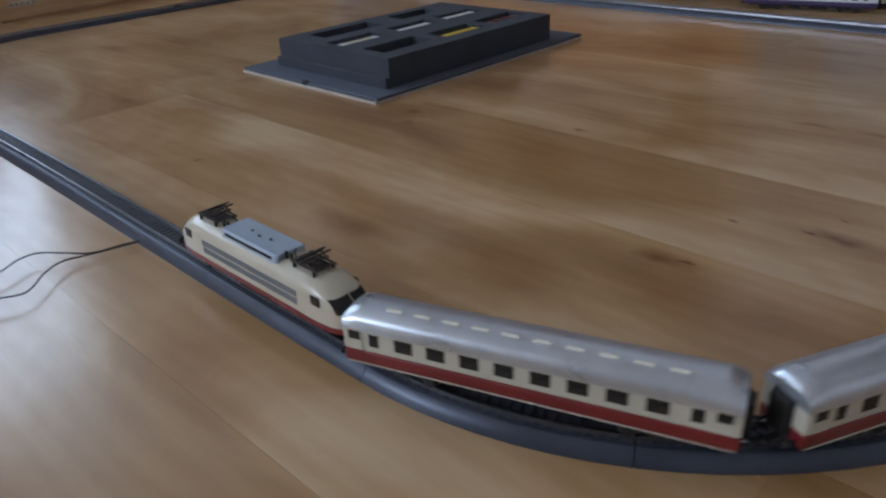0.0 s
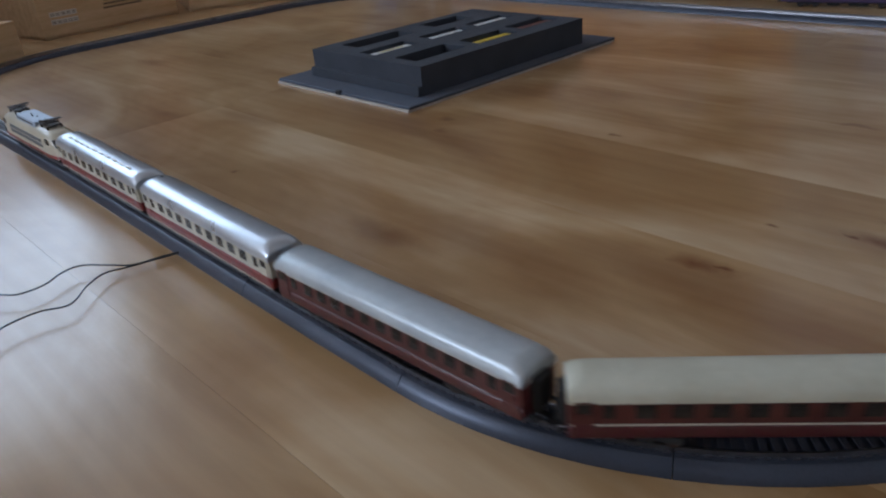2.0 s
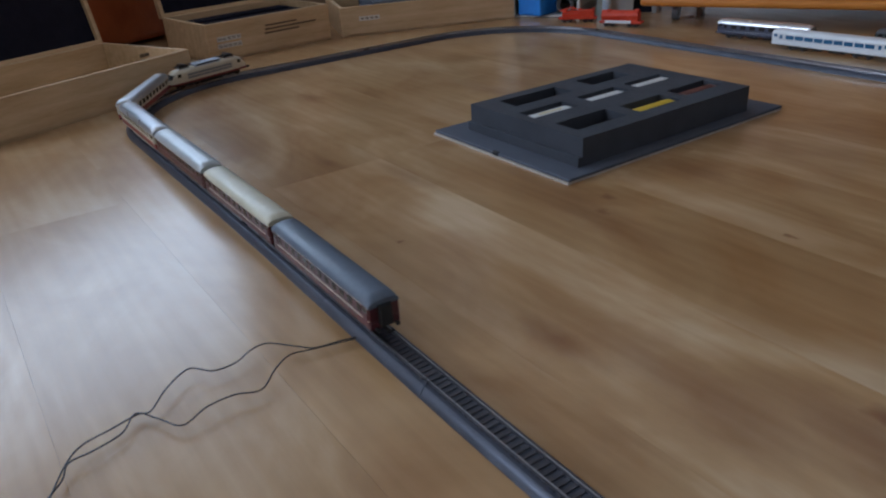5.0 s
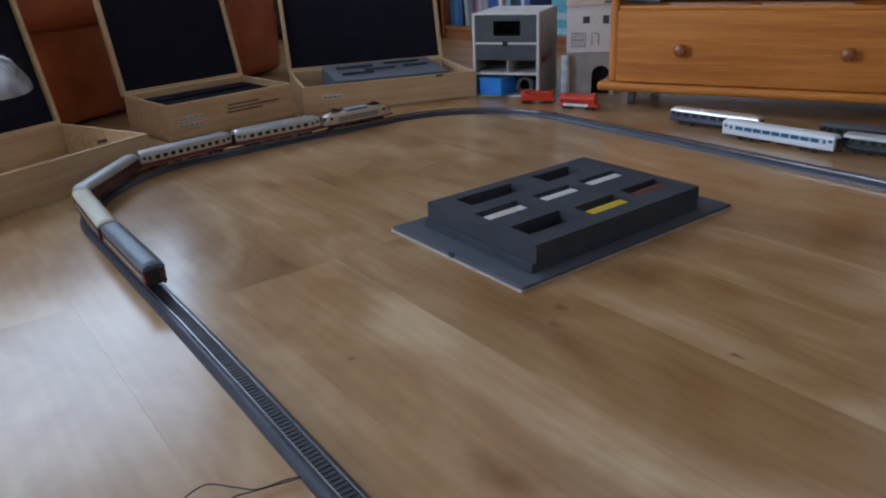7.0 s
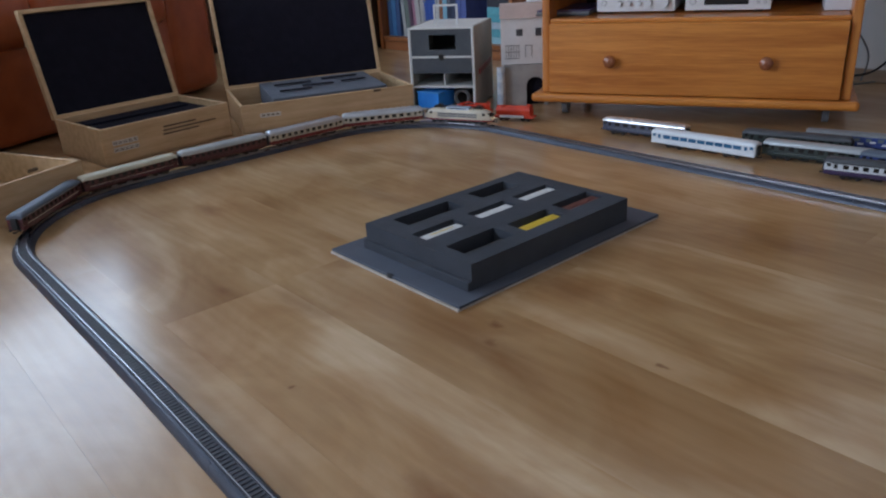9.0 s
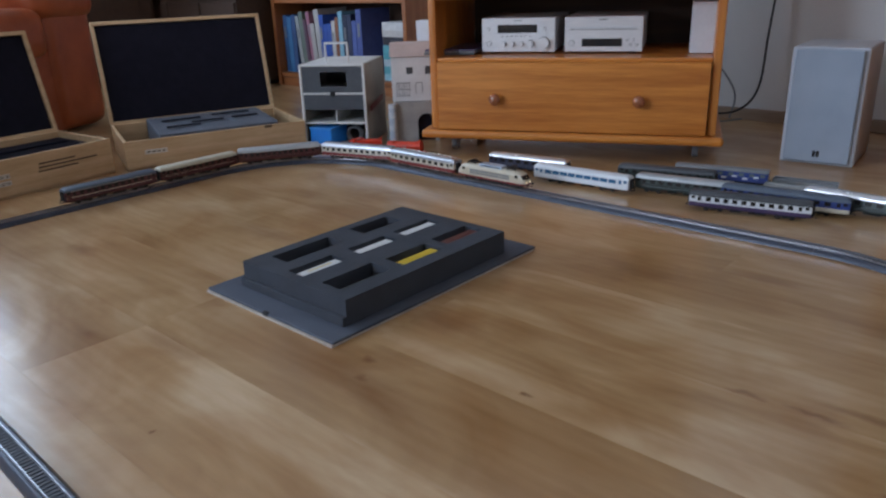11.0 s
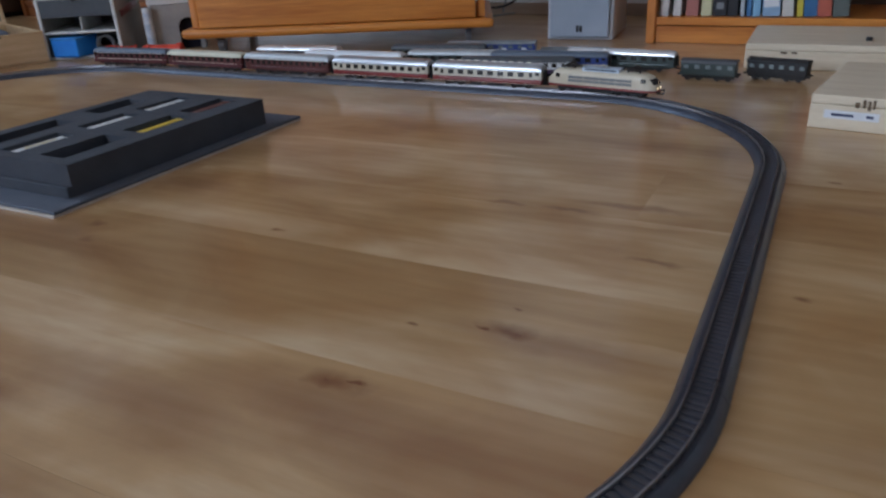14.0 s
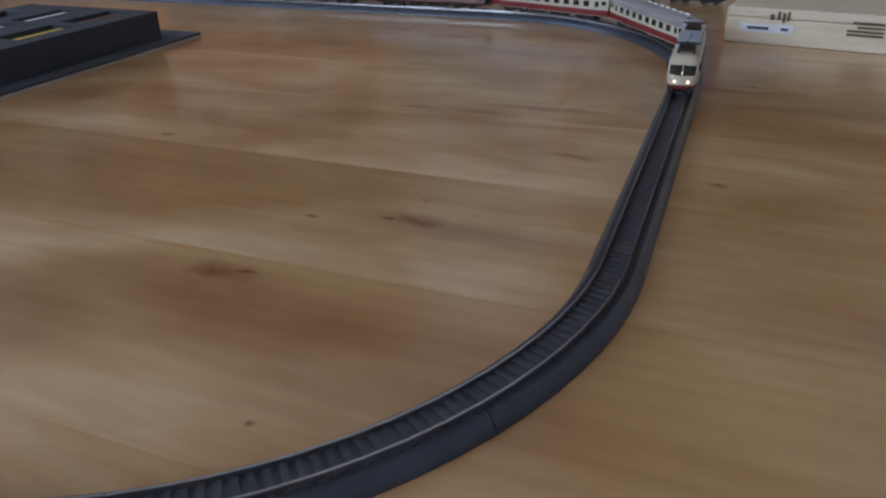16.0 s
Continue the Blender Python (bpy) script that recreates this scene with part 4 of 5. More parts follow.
# ---- two red wagons beside the track ----
M_ORANGE = surface("bright_red_plastic", (0.55, 0.035, 0.012), (0.68, 0.06, 0.022), 30, 0.4)
for (x0, y0, x1, y1), lab, crane in (((-1.668, 1.975, -1.583, 2.045), "bright red model crane wagon", True), ((-1.528, 2.005, -1.420, 2.055), "bright red model machine wagon with white tarpaulin", False)):
    L = math.hypot(x1 - x0, y1 - y0)
    wg = thing("work_wagon", room((x0 + x1) / 2, (y0 + y1) / 2, 0.001, math.degrees(math.atan2(y1 - y0, x1 - x0))), lab, "model wagon", "red work wagons")
    part("chassis", boxes(((0, 0, 0.0115), (L, 0.029, 0.006)), bevel=0.0008), M_ORANGE, wg)
    if not crane:
        bm = bmesh.new()
        add_cyl(bm, (-L * 0.03, 0, 0.0285), 0.0145, L * 0.86, "x", 20)
        add_cyl(bm, (L * 0.36, 0, 0.0300), 0.0165, L * 0.10, "x", 20)
        part("machine_drum", bm, M_ORANGE, wg)
    part("cabin", boxes(((L * 0.22, 0, 0.0235), (L * 0.42, 0.027, 0.019)), ((-L * 0.2, 0, 0.0195), (L * 0.42, 0.022, 0.011)), ((-L * 0.1, 0.004, 0.0275), (L * 0.2, 0.010, 0.008)), bevel=0.0014), M_ORANGE, wg)
    if crane:
        part("jib", tube([(L * 0.1, 0, 0.033), (-L * 0.2, 0.002, 0.040), (-L * 0.5, 0.004, 0.030)], 0.0018), M_ORANGE, wg)
    else:
        part("tarpaulin", boxes(((-L * 0.05, -0.0172, 0.0135), (L * 0.62, 0.0030, 0.0075)), bevel=0.0004), M_WHITE, wg, "white side panel")
    rng_w = random.Random(3 if crane else 8)
    for k in range(7 if crane else 3):
        bx = boxes(((0, 0, 0), (rng_w.uniform(0.010, 0.022), rng_w.uniform(0.006, 0.016), rng_w.uniform(0.006, 0.012))), bevel=0.001)
        part("fitting", bx, M_ORANGE, wg, "", pose(rng_w.uniform(-0.4, 0.4) * L, rng_w.uniform(-0.009, 0.009), rng_w.uniform(0.022, 0.034) + (0 if crane else 0.006), rng_w.uniform(-20, 20), rng_w.uniform(-25, 25), rng_w.uniform(0, 90)))
    for sx in (-1, 1):
        bogie(wg, sx * L * 0.28, 0.018)

# ---- wagons lying in the tray ----
M_YELLOW = surface("yellow_lacquer", (0.62, 0.42, 0.03), (0.72, 0.52, 0.06), 30, 0.4)
M_SILVERWHITE = surface("off_white_lacquer", (0.66, 0.66, 0.65), (0.76, 0.76, 0.75), 30, 0.4)
M_RUST = surface("rust_brown_lacquer", (0.10, 0.035, 0.028), (0.15, 0.05, 0.04), 30, 0.5)
M_DULL = surface("dull_black_lacquer", (0.016, 0.017, 0.018), (0.03, 0.031, 0.033), 30, 0.5)
TRAY_WAGONS = ((0, M_DULL, "dull black", 0.30), (1, M_DULL, "dull black", 0.36), (2, M_SILVERWHITE, "off-white", 0.30), (3, M_SILVERWHITE, "off-white", 0.30),
               (4, M_SILVERWHITE, "off-white", 0.30), (5, M_DULL, "dull black", 0.40), (6, M_YELLOW, "bright yellow", 0.34), (7, M_RUST, "rust brown", 0.34))
for n, mat, word, wide in TRAY_WAGONS:
    a, b, c, e = POCKETS[n]
    deep = n in (0, 1, 5)
    wg = thing("freight_wagon", room(b - 0.0128, (c + e) / 2, FZP, 90), word + " model freight wagon lying in a foam pocket", "model wagon", "wagons in the foam tray")
    L, top = (e - c) * 0.86, 0.022 if deep else 0.0295
    part("body", boxes(((0, 0, top * 0.56), (L, 0.0235, top * 0.88)), *[((-L / 2 + L * (k + 0.5) / 7, 0, top * 0.5), (0.0012, 0.0244, top * 0.7)) for k in range(7)], bevel=0.0004), mat, wg)
    part("roof", boxes(((0, 0, top), (L + 0.001, 0.0220, 0.0016)), ((0, 0, top + 0.001), (L * 0.8, 0.0040, 0.0010)), bevel=0.0003), mat, wg)
    part("wheel_frame", boxes(((0, 0.0135, 0.0050), (L * 0.8, 0.0030, 0.0070)), bevel=0.0005), M_BLACKMATT, wg)
    if n == 2:
        part("stripe", boxes(((0, 0.002, top + 0.0016), (L * 0.62, 0.0025, 0.0006))), M_YELLOW, wg, "thin ochre stripe")
    if n in (0, 1):
        part("stripe", boxes(((L * 0.1, -0.004, top + 0.0012), (L * 0.6, 0.0040, 0.0008))), M_SILVERWHITE, wg, "thin pale stripe")

# ---- inside the boxes ----
foam_mid = thing("foam_insert", room(-1.985, 1.022, 0, 97), "black foam insert inside the open wooden box", "foam insert", "box foam inserts")
part("foam", boxes(((0.1925, 0.133, 0.046), (0.355, 0.235, 0.075)), ((0.1925, 0.08, 0.086), (0.31, 0.05, 0.006)), ((0.1925, 0.18, 0.086), (0.31, 0.05, 0.006)), bevel=0.002), M_LINING, foam_mid)
foam_right = thing("foam_insert", room(-2.01, 1.43, 0, 70.6), "blue-grey foam tray with long slots lying aslant in the box", "foam insert", "box foam inserts")
M_FOAMBLUE = surface("blue_grey_foam", (0.10, 0.115, 0.145), (0.135, 0.15, 0.185), 16, 0.85, bump=0.4, bump_scale=900)
part("foam", boxes(((0.285, 0.168, 0.052), (0.36, 0.265, 0.062)), bevel=0.002), M_FOAMBLUE, foam_right, "", pose(0, 0, 0.004, 2, 0, 0))
part("floor_pad", boxes(((0.27, 0.165, 0.013), (0.515, 0.305, 0.009))), M_LINING, foam_right)
# black strips laid on the foam carry the shade of its slots
for k, (x, y, ln_) in enumerate(((0.20, 0.21, 0.12), (0.36, 0.23, 0.12), (0.27, 0.15, 0.10), (0.39, 0.16, 0.08), (0.19, 0.11, 0.10))):
    part("slot", boxes(((x, y, 0.0885), (ln_, 0.014, 0.0030)), bevel=0.001), M_LINING, foam_right, "dark strip with a cut-out slot's shade in its colour", pose(0, 0, 0.004, 2, 0, 0))
M_BEIGE = surface("beige_label_paper", (0.66, 0.62, 0.56), (0.74, 0.70, 0.64), 40, 0.75)
M_STAMP = surface("dark_stamp_ink", (0.10, 0.065, 0.035), (0.16, 0.11, 0.07), 60, 0.8)
M_LABEL = surface("white_paper_label", (0.66, 0.67, 0.70), (0.74, 0.75, 0.78), 20, 0.7)
M_INK = surface("blue_black_ink", (0.05, 0.06, 0.12), (0.08, 0.09, 0.16), 60, 0.7)


def stamps(owner, rows, mat, y=-0.0007):
    """Unreadable print as bars: x, z, length, height."""
    for x, z, ln_, hh in rows:
        part("print_bar", boxes(((x, y, z), (ln_, 0.0012, hh))), mat, owner)


stamps(box_mid, ((0.225, 0.072, 0.10, 0.0042), (0.255, 0.062, 0.165, 0.0042), (0.225, 0.052, 0.11, 0.0042)), M_STAMP)
part("paper_label", boxes(((0.062, -0.0006, 0.058), (0.07, 0.0010, 0.012)), ((0.062, -0.0006, 0.040), (0.07, 0.0010, 0.012))), M_BEIGE, box_mid, "torn beige paper label")
stamps(box_mid, [(0.034 + 0.014 * k, z, 0.010, 0.0017) for k in range(5) for z in (0.0600, 0.0560, 0.0415, 0.0375)], M_STAMP, -0.0013)
part("paper_label", boxes(((0.085, -0.0006, 0.050), (0.062, 0.0010, 0.013)), bevel=0.0004), M_BEIGE, box_right, "beige paper label")
stamps(box_right, [(0.064 + 0.014 * k, 0.050, 0.009, 0.0040) for k in range(4)], M_STAMP, -0.0013)
for owner, w in ((box_left, 0.55), (box_right, 0.54)):
    for fx in (0.78,):
        part("clasp", boxes(((w * fx, -0.0006, (0.10 if owner is not box_right else 0.085) - 0.004), (0.024, 0.0014, 0.0075)), bevel=0.0004), M_STAMP, owner, "small dark metal clasp")

# ---- two closed wooden boxes on the right ----


def closed_box(x, y, turn, w, dpt, h, label):
    b = thing("closed_wooden_box", room(x, y, 0, turn), label, "wooden box", "closed train boxes")
    part("body", boxes(((w / 2, dpt / 2, h * 0.36), (w, dpt, h * 0.72)), bevel=0.0015), M_LITPLY, b)
    part("lid", boxes(((w / 2, dpt / 2, h * 0.865), (w, dpt, h * 0.265)), bevel=0.0015), M_LITPLY, b)
    return b


box_b = closed_box(0.112, 1.806, -9, 0.50, 0.29, 0.052, "closed pale plywood box with label and black stamps")
part("paper_label", boxes(((0.058, -0.0006, 0.0235), (0.075, 0.0010, 0.0125))), M_LABEL, box_b, "white paper label")
stamps(box_b, ((0.046, 0.0235, 0.030, 0.0040), (0.083, 0.0235, 0.010, 0.0040)), M_INK, -0.0013)
stamps(box_b, ((0.064, 0.040, 0.006, 0.008), (0.073, 0.0425, 0.004, 0.012), (0.080, 0.040, 0.004, 0.014), (0.086, 0.0425, 0.003, 0.013)), M_STAMP)
stamps(box_b, ((0.190, 0.040, 0.040, 0.003), (0.194, 0.034, 0.034, 0.003), (0.188, 0.0285, 0.046, 0.003), (0.188, 0.0235, 0.046, 0.003)), M_STAMP)
box_a = closed_box(-0.033, 2.264, 1, 0.50, 0.275, 0.052, "closed pale plywood box with faint stamps")
stamps(box_a, ((0.075, 0.034, 0.012, 0.004), (0.095, 0.034, 0.010, 0.004)), M_STAMP)
bm = bmesh.new()
add_cyl(bm, (0.23, 0.07, 0.055), 0.006, 0.008, "z", 12)
part("button", bm, M_BLACKMATT, box_a, "small dark lid button")

# ---- hi-fi units in the cabinet ----
AMP = pose(0.211, 2.632, 0.2795, 0, 0, -11.2)
M_DISPLAY = surface("black_display_glass", (0.006, 0.007, 0.012), (0.012, 0.014, 0.02), 30, 0.1, coat=0.5)


def hifi(name, x, label, kind_):
    a = thing(name, AMP @ pose(x, 0, 0), label, "hi-fi unit", "silver hi-fi units")
    w, h, d = 0.217, 0.100, 0.26
    part("case", boxes(((w / 2, d / 2 + 0.006, h / 2 + 0.004), (w - 0.002, d, h - 0.006)), bevel=0.002), M_SILVER, a)
    part("front_panel", boxes(((w / 2, 0.004, h / 2 + 0.003), (w, 0.010, h - 0.004)), bevel=0.002), M_SILVER, a, "brushed silver front panel")
    for fx in (0.03, w - 0.03):
        bm = bmesh.new()
        add_cyl(bm, (fx, 0.03, 0.0025), 0.012, 0.005, "z", 16)
        part("foot", bm, M_BLACK, a)

    def knob(fx, fz, r, dep=0.012):
        bm = bmesh.new()
        add_cyl(bm, (fx, -0.001 - dep / 2, fz), r, dep, "y", 24, r * 0.94)
        part("knob", bm, M_SILVER, a, "round silver knob")
        bm = bmesh.new()
        add_cyl(bm, (fx, -0.0015, fz), r + 0.0012, 0.0014, "y", 24)
        part("knob_ring", bm, M_GREY, a)
    if kind_ == "amplifier":
        part("display", boxes(((0.106, -0.0012, 0.070), (0.117, 0.0020, 0.023)), bevel=0.0006), M_DISPLAY, a, "black display window")
        for fx in (0.066, 0.092, 0.119):
            knob(fx, 0.0275, 0.0060)
        knob(0.146, 0.028, 0.0092)
        knob(0.184, 0.030, 0.0165, 0.016)
        knob(0.022, 0.029, 0.0062, 0.004)
        for fx, fz in ((0.022, 0.070), (0.186, 0.070)):
            knob(fx, fz, 0.0035, 0.003)
        stamps(a, [(0.062 + 0.014 * k, 0.049, 0.008, 0.0016) for k in range(7)], M_GREY, -0.0013)
    else:
        part("disc_tray", boxes(((w / 2, -0.0010, 0.070), (0.186, 0.003, 0.0065)), bevel=0.0012), M_WHITE, a, "bright disc tray front")
        part("tray_gap", boxes(((w / 2, -0.0008, 0.0655), (0.188, 0.0014, 0.0012))), M_BLACK, a)
        part("display", boxes(((0.105, -0.0012, 0.030), (0.112, 0.0020, 0.022)), bevel=0.0006), M_DISPLAY, a, "black display window")
        knob(0.020, 0.029, 0.0072, 0.004)
        for k in range(4):
            knob(0.176 + 0.0085 * k, 0.036 - 0.012 * (k % 2), 0.0026, 0.003)
    stamps(a, [(w / 2, 0.0925, 0.024, 0.0024)], M_GREY, -0.0013)
    return a


hifi("amplifier", 0.0, "small brushed silver amplifier with knobs on the pine shelf", "amplifier")
hifi("disc_player", 0.244, "small brushed silver disc player on the pine shelf", "player")
cardbox = thing("card_slipcase", AMP @ pose(0.586, 0.0, 0), "upright white cardboard slipcase beside the disc player", "slipcase")
part("sleeve", boxes(((0.036, 0.09, 0.068), (0.070, 0.19, 0.135)), bevel=0.002), M_LABEL, cardbox)
stamps(cardbox, ((0.022, 0.024, 0.022, 0.022), (0.036, 0.09, 0.030, 0.002), (0.036, 0.075, 0.034, 0.002), (0.036, 0.06, 0.026, 0.002)), M_GREY)
mags = thing("magazine_pile", AMP @ pose(-0.152, -0.03, 0), "flat pile of dark magazines on the pine shelf", "magazines")
for k in range(3):
    part("magazine", boxes(((0.06 + 0.002 * k, 0.10, 0.003 + 0.0055 * k), (0.155, 0.22, 0.0050)), bevel=0.0008), (M_SLATE, M_GREY, M_PURPLE)[k], mags)
redbook = thing("red_book", CAB @ pose(0.10, 0.05, 0.457), "large flat red book lying on the pine shelf", "book")
part("cover", boxes(((0.215, 0.14, 0.0015), (0.43, 0.28, 0.003)), ((0.215, 0.14, 0.0185), (0.43, 0.28, 0.003)), ((0.215, 0.278, 0.010), (0.43, 0.003, 0.014)), bevel=0.0006), surface("red_book_cloth", (0.36, 0.03, 0.035), (0.46, 0.05, 0.05), 30, 0.6), redbook)
part("page_block", boxes(((0.215, 0.139, 0.010), (0.422, 0.272, 0.0138))), surface("red_tinted_pages", (0.34, 0.035, 0.035), (0.44, 0.06, 0.055), 200, 0.7, stretch=(1, 1, 20)), redbook)
setbox = thing("receiver_box", CAB @ pose(0.555, 0.05, 0.457), "black receiver box with glowing orange digits", "receiver")
part("case", boxes(((0.11, 0.10, 0.027), (0.22, 0.20, 0.052)), bevel=0.002), M_BLACK, setbox)
M_ORANGELED = glow("orange_led", (1.0, 0.20, 0.02), 1.6)
for k in range(4):
    part("led", boxes(((0.055 + 0.014 * k + (0.012 if k > 1 else 0), -0.0008, 0.022), (0.0048, 0.0014, 0.0068)), bevel=0.0003), M_ORANGELED, setbox, "glowing orange digit")

# ---- organiser with drawers ----
org = thing("desk_organiser", pose(-0.366, 2.662, 0, 0, 0, -4), "white and dark grey cardboard organiser with stacked compartments", "organiser")
M_ORGW = surface("off_white_board", (0.62, 0.62, 0.60), (0.70, 0.70, 0.68), 12, 0.5)
# organiser sides are less lit; that shade is put into this grey-brown
M_ORGSHADE = surface("grey_brown_board", (0.27, 0.245, 0.21), (0.34, 0.31, 0.27), 10, 0.8, bump=0.2)
M_ORGG = surface("graphite_board", (0.055, 0.062, 0.075), (0.08, 0.088, 0.10), 14, 0.6)
ow, od, oh = 0.212, 0.24, 0.255
for x in (0.004, ow - 0.004):
    side_ = part("side_panel", boxes(((x, od / 2 + 0.003, oh / 2), (0.008, od - 0.006, oh)), bevel=0.002), M_ORGSHADE, org, "board side with its shade put into the colour")
    part("edge_strip", boxes(((x, 0.003, oh / 2), (0.009, 0.006, oh)), bevel=0.0025), M_ORGW, side_, "white front edge")
part("top_panel", boxes(((ow / 2, od / 2, oh - 0.003), (ow - 0.016, od, 0.006)), bevel=0.001), M_ORGW, org)
for z in (0.165, 0.073, 0.004):
    part("shelf", boxes(((ow / 2, od / 2, z), (ow - 0.016, od, 0.006)), bevel=0.001), M_ORGW, org)
part("back_panel", boxes(((ow / 2, od - 0.003, oh / 2), (ow - 0.016, 0.004, oh - 0.008))), M_ORGG, org)
iw = ow - 0.017
part("drawer_front", boxes(((0.0085 + iw * 0.15, 0.006, 0.2085), (iw * 0.30, 0.006, 0.080)), ((ow - 0.0085 - iw * 0.13, 0.006, 0.2085), (iw * 0.26, 0.006, 0.080)),
                                        ((ow / 2 + 0.002, 0.006, 0.178), (iw * 0.46, 0.0058, 0.019)), ((ow / 2 + 0.002, 0.006, 0.240), (iw * 0.46, 0.0058, 0.017))), M_ORGG, org, "graphite drawer front with a finger opening")
part("drawer_front", boxes(((ow / 2, 0.006, 0.138), (iw, 0.006, 0.046))), M_ORGG, org, "graphite drawer front")
part("divider", boxes(((ow / 2 + 0.004, 0.09, 0.095), (0.003, 0.16, 0.038))), M_ORGW, org)
# black disc holds the shade of a finger notch; nothing is cut out
bm = bmesh.new()
add_cyl(bm, (ow / 2, 0.001, 0.165), 0.009, 0.004, "y", 14)
part("finger_notch", bm, M_BLACK, org)
mug = thing("blue_box", pose(-0.352, 2.655, 0.0075, 0, 0, -22), "bright blue plastic box in the lowest compartment", "plastic box")
part("box_body", boxes(((0.045, 0.05, 0.0255), (0.085, 0.09, 0.050)), bevel=0.004), surface("bright_blue_plastic", (0.015, 0.20, 0.70), (0.025, 0.27, 0.80), 20, 0.35), mug)
part("box_rim", boxes(((0.045, 0.05, 0.0505), (0.088, 0.093, 0.006)), bevel=0.002), surface("light_blue_plastic", (0.03, 0.22, 0.62), (0.05, 0.28, 0.70), 20, 0.3), mug)
coil = thing("cable_coil", pose(-0.205, 2.68, 0.0075, 0, 0, -4), "coiled pale cable in the lowest compartment", "cable")
for k in range(3):
    pts = [(0.022 * math.cos(a) + 0.002 * k, -0.01 + 0.006 * k, 0.028 + 0.022 * math.sin(a)) for a in [j * math.tau / 20 for j in range(21)]]
    part("cable_loop", tube(pts, 0.0022), M_GREY, coil)
frame_ = thing("wire_stand", pose(-0.285, 2.70, 0.256, 0, 0, -4), "small white square frame standing on the organiser", "stand")
part("frame_bar", boxes(((0.0, 0, 0.028), (0.006, 0.006, 0.056)), ((0.072, 0, 0.028), (0.006, 0.006, 0.056)), ((0.036, 0, 0.059), (0.078, 0.006, 0.006)), bevel=0.001), M_ORGW, frame_)
redstrip = thing("red_pen_case", pose(-0.1425, 2.68, 0.118, 0, 0, -4), "long red strap fixed along the organiser side", "strap")
part("strap", boxes(((0.0, 0.06, 0), (0.004, 0.15, 0.018)), bevel=0.0015), M_RED, redstrip, "", pose(0.0, 0, 0, 6))

# ---- paper castle ----
castle = thing("paper_castle", pose(-0.092, 2.70, 0, 0, 0, 8), "white paper toy house on a grey arched base", "toy house")
M_PAPER = surface("white_paper", (0.64, 0.64, 0.64), (0.74, 0.74, 0.74), 10, 0.8)
M_STONEGREY = surface("grey_card", (0.30, 0.29, 0.28), (0.38, 0.37, 0.35), 25, 0.8, bump=0.3)
arch = [(0.1175 - 0.0275 * math.cos(math.pi * k / 12), 0.062 + 0.0275 * math.sin(math.pi * k / 12)) for k in range(13)]
outline = [(0.02, 0), (0.09, 0)] + arch + [(0.145, 0), (0.158, 0), (0.158, 0.128), (0.02, 0.128)]
bm = bmesh.new()
front = bm.faces.new([bm.verts.new((x, 0, z)) for x, z in outline])
grown = bmesh.ops.extrude_face_region(bm, geom=[front])
bmesh.ops.translate(bm, vec=(0, 0.012, 0), verts=[v for v in grown["geom"] if isinstance(v, bmesh.types.BMVert)])
bmesh.ops.recalc_face_normals(bm, faces=bm.faces)
bmesh.ops.triangulate(bm, faces=[f for f in bm.faces if len(f.verts) > 4])
part("arched_front", bm, M_STONEGREY, castle, "grey card front with a dark arch")
# solid black block gives the shade of the hollow behind the arch
part("base_box", boxes(((0.09, 0.085, 0.0635), (0.14, 0.13, 0.127)), bevel=0.001), M_LINING, castle, "dark block with the hollow's shade put into its colour")
part("side_card", boxes(((0.017, 0.085, 0.0635), (0.006, 0.142, 0.127)), bevel=0.001), M_PAPER, castle, "printed white card side")
for z in (0.035, 0.060, 0.085):
    part("printed_line", boxes(((0.0136, 0.085, z), (0.0012, 0.10, 0.0030))), M_STONEGREY, castle)
part("house_body", boxes(((0.085, 0.07, 0.200), (0.145, 0.13, 0.142)), bevel=0.001), M_PAPER, castle)
part("roof_card", prism([(-0.005, 0.268), (0.03, 0.305), (0.11, 0.305), (0.145, 0.268)], 0.010, 0.160), surface("pinkish_card", (0.46, 0.36, 0.32), (0.54, 0.43, 0.39), 15, 0.8), castle, "pinkish card roof")
for c, size in (((0.070, 0.0045, 0.225), (0.020, 0.002, 0.020)), ((0.128, 0.0045, 0.225), (0.018, 0.002, 0.024))):
    part("window", boxes((c, size)), M_SLATE, castle, "small printed window")
for c, size in (((0.048, 0.0045, 0.147), (0.044, 0.0016, 0.0014)), ((0.048, 0.0045, 0.187), (0.044, 0.0016, 0.0014)), *[((0.028 + 0.008 * k, 0.0045, 0.167), (0.0012, 0.0016, 0.040)) for k in range(6)], ((0.048, 0.0045, 0.167), (0.044, 0.0016, 0.0012)), ((0.088, 0.0045, 0.168), (0.0016, 0.0016, 0.036)), ((0.108, 0.0045, 0.168), (0.0016, 0.0016, 0.036)), ((0.098, 0.0045, 0.186), (0.020, 0.0016, 0.0016))):
    part("printed_line", boxes((c, size)), M_SLATE, castle)
tube_ = thing("paper_roll", pose(-0.080, 2.690, 0), "short upright roll of pale blue patterned paper", "paper roll")
bm = bmesh.new()
add_cyl(bm, (0, 0, 0.062), 0.013, 0.124, "z", 20)
part("roll", bm, surface("blue_print_paper", (0.42, 0.50, 0.60), (0.66, 0.70, 0.74), 40, 0.7, spread=0.05), tube_)
card = thing("white_carton", pose(0.0, 2.98, 0, 0, 0, -11), "tall narrow white carton behind the toy house", "carton")
part("carton", boxes(((0, 0, 0.18), (0.055, 0.05, 0.36)), bevel=0.002), M_LABEL, card)

# ---- books and bookcases ----
BOOK_COLOURS = {}


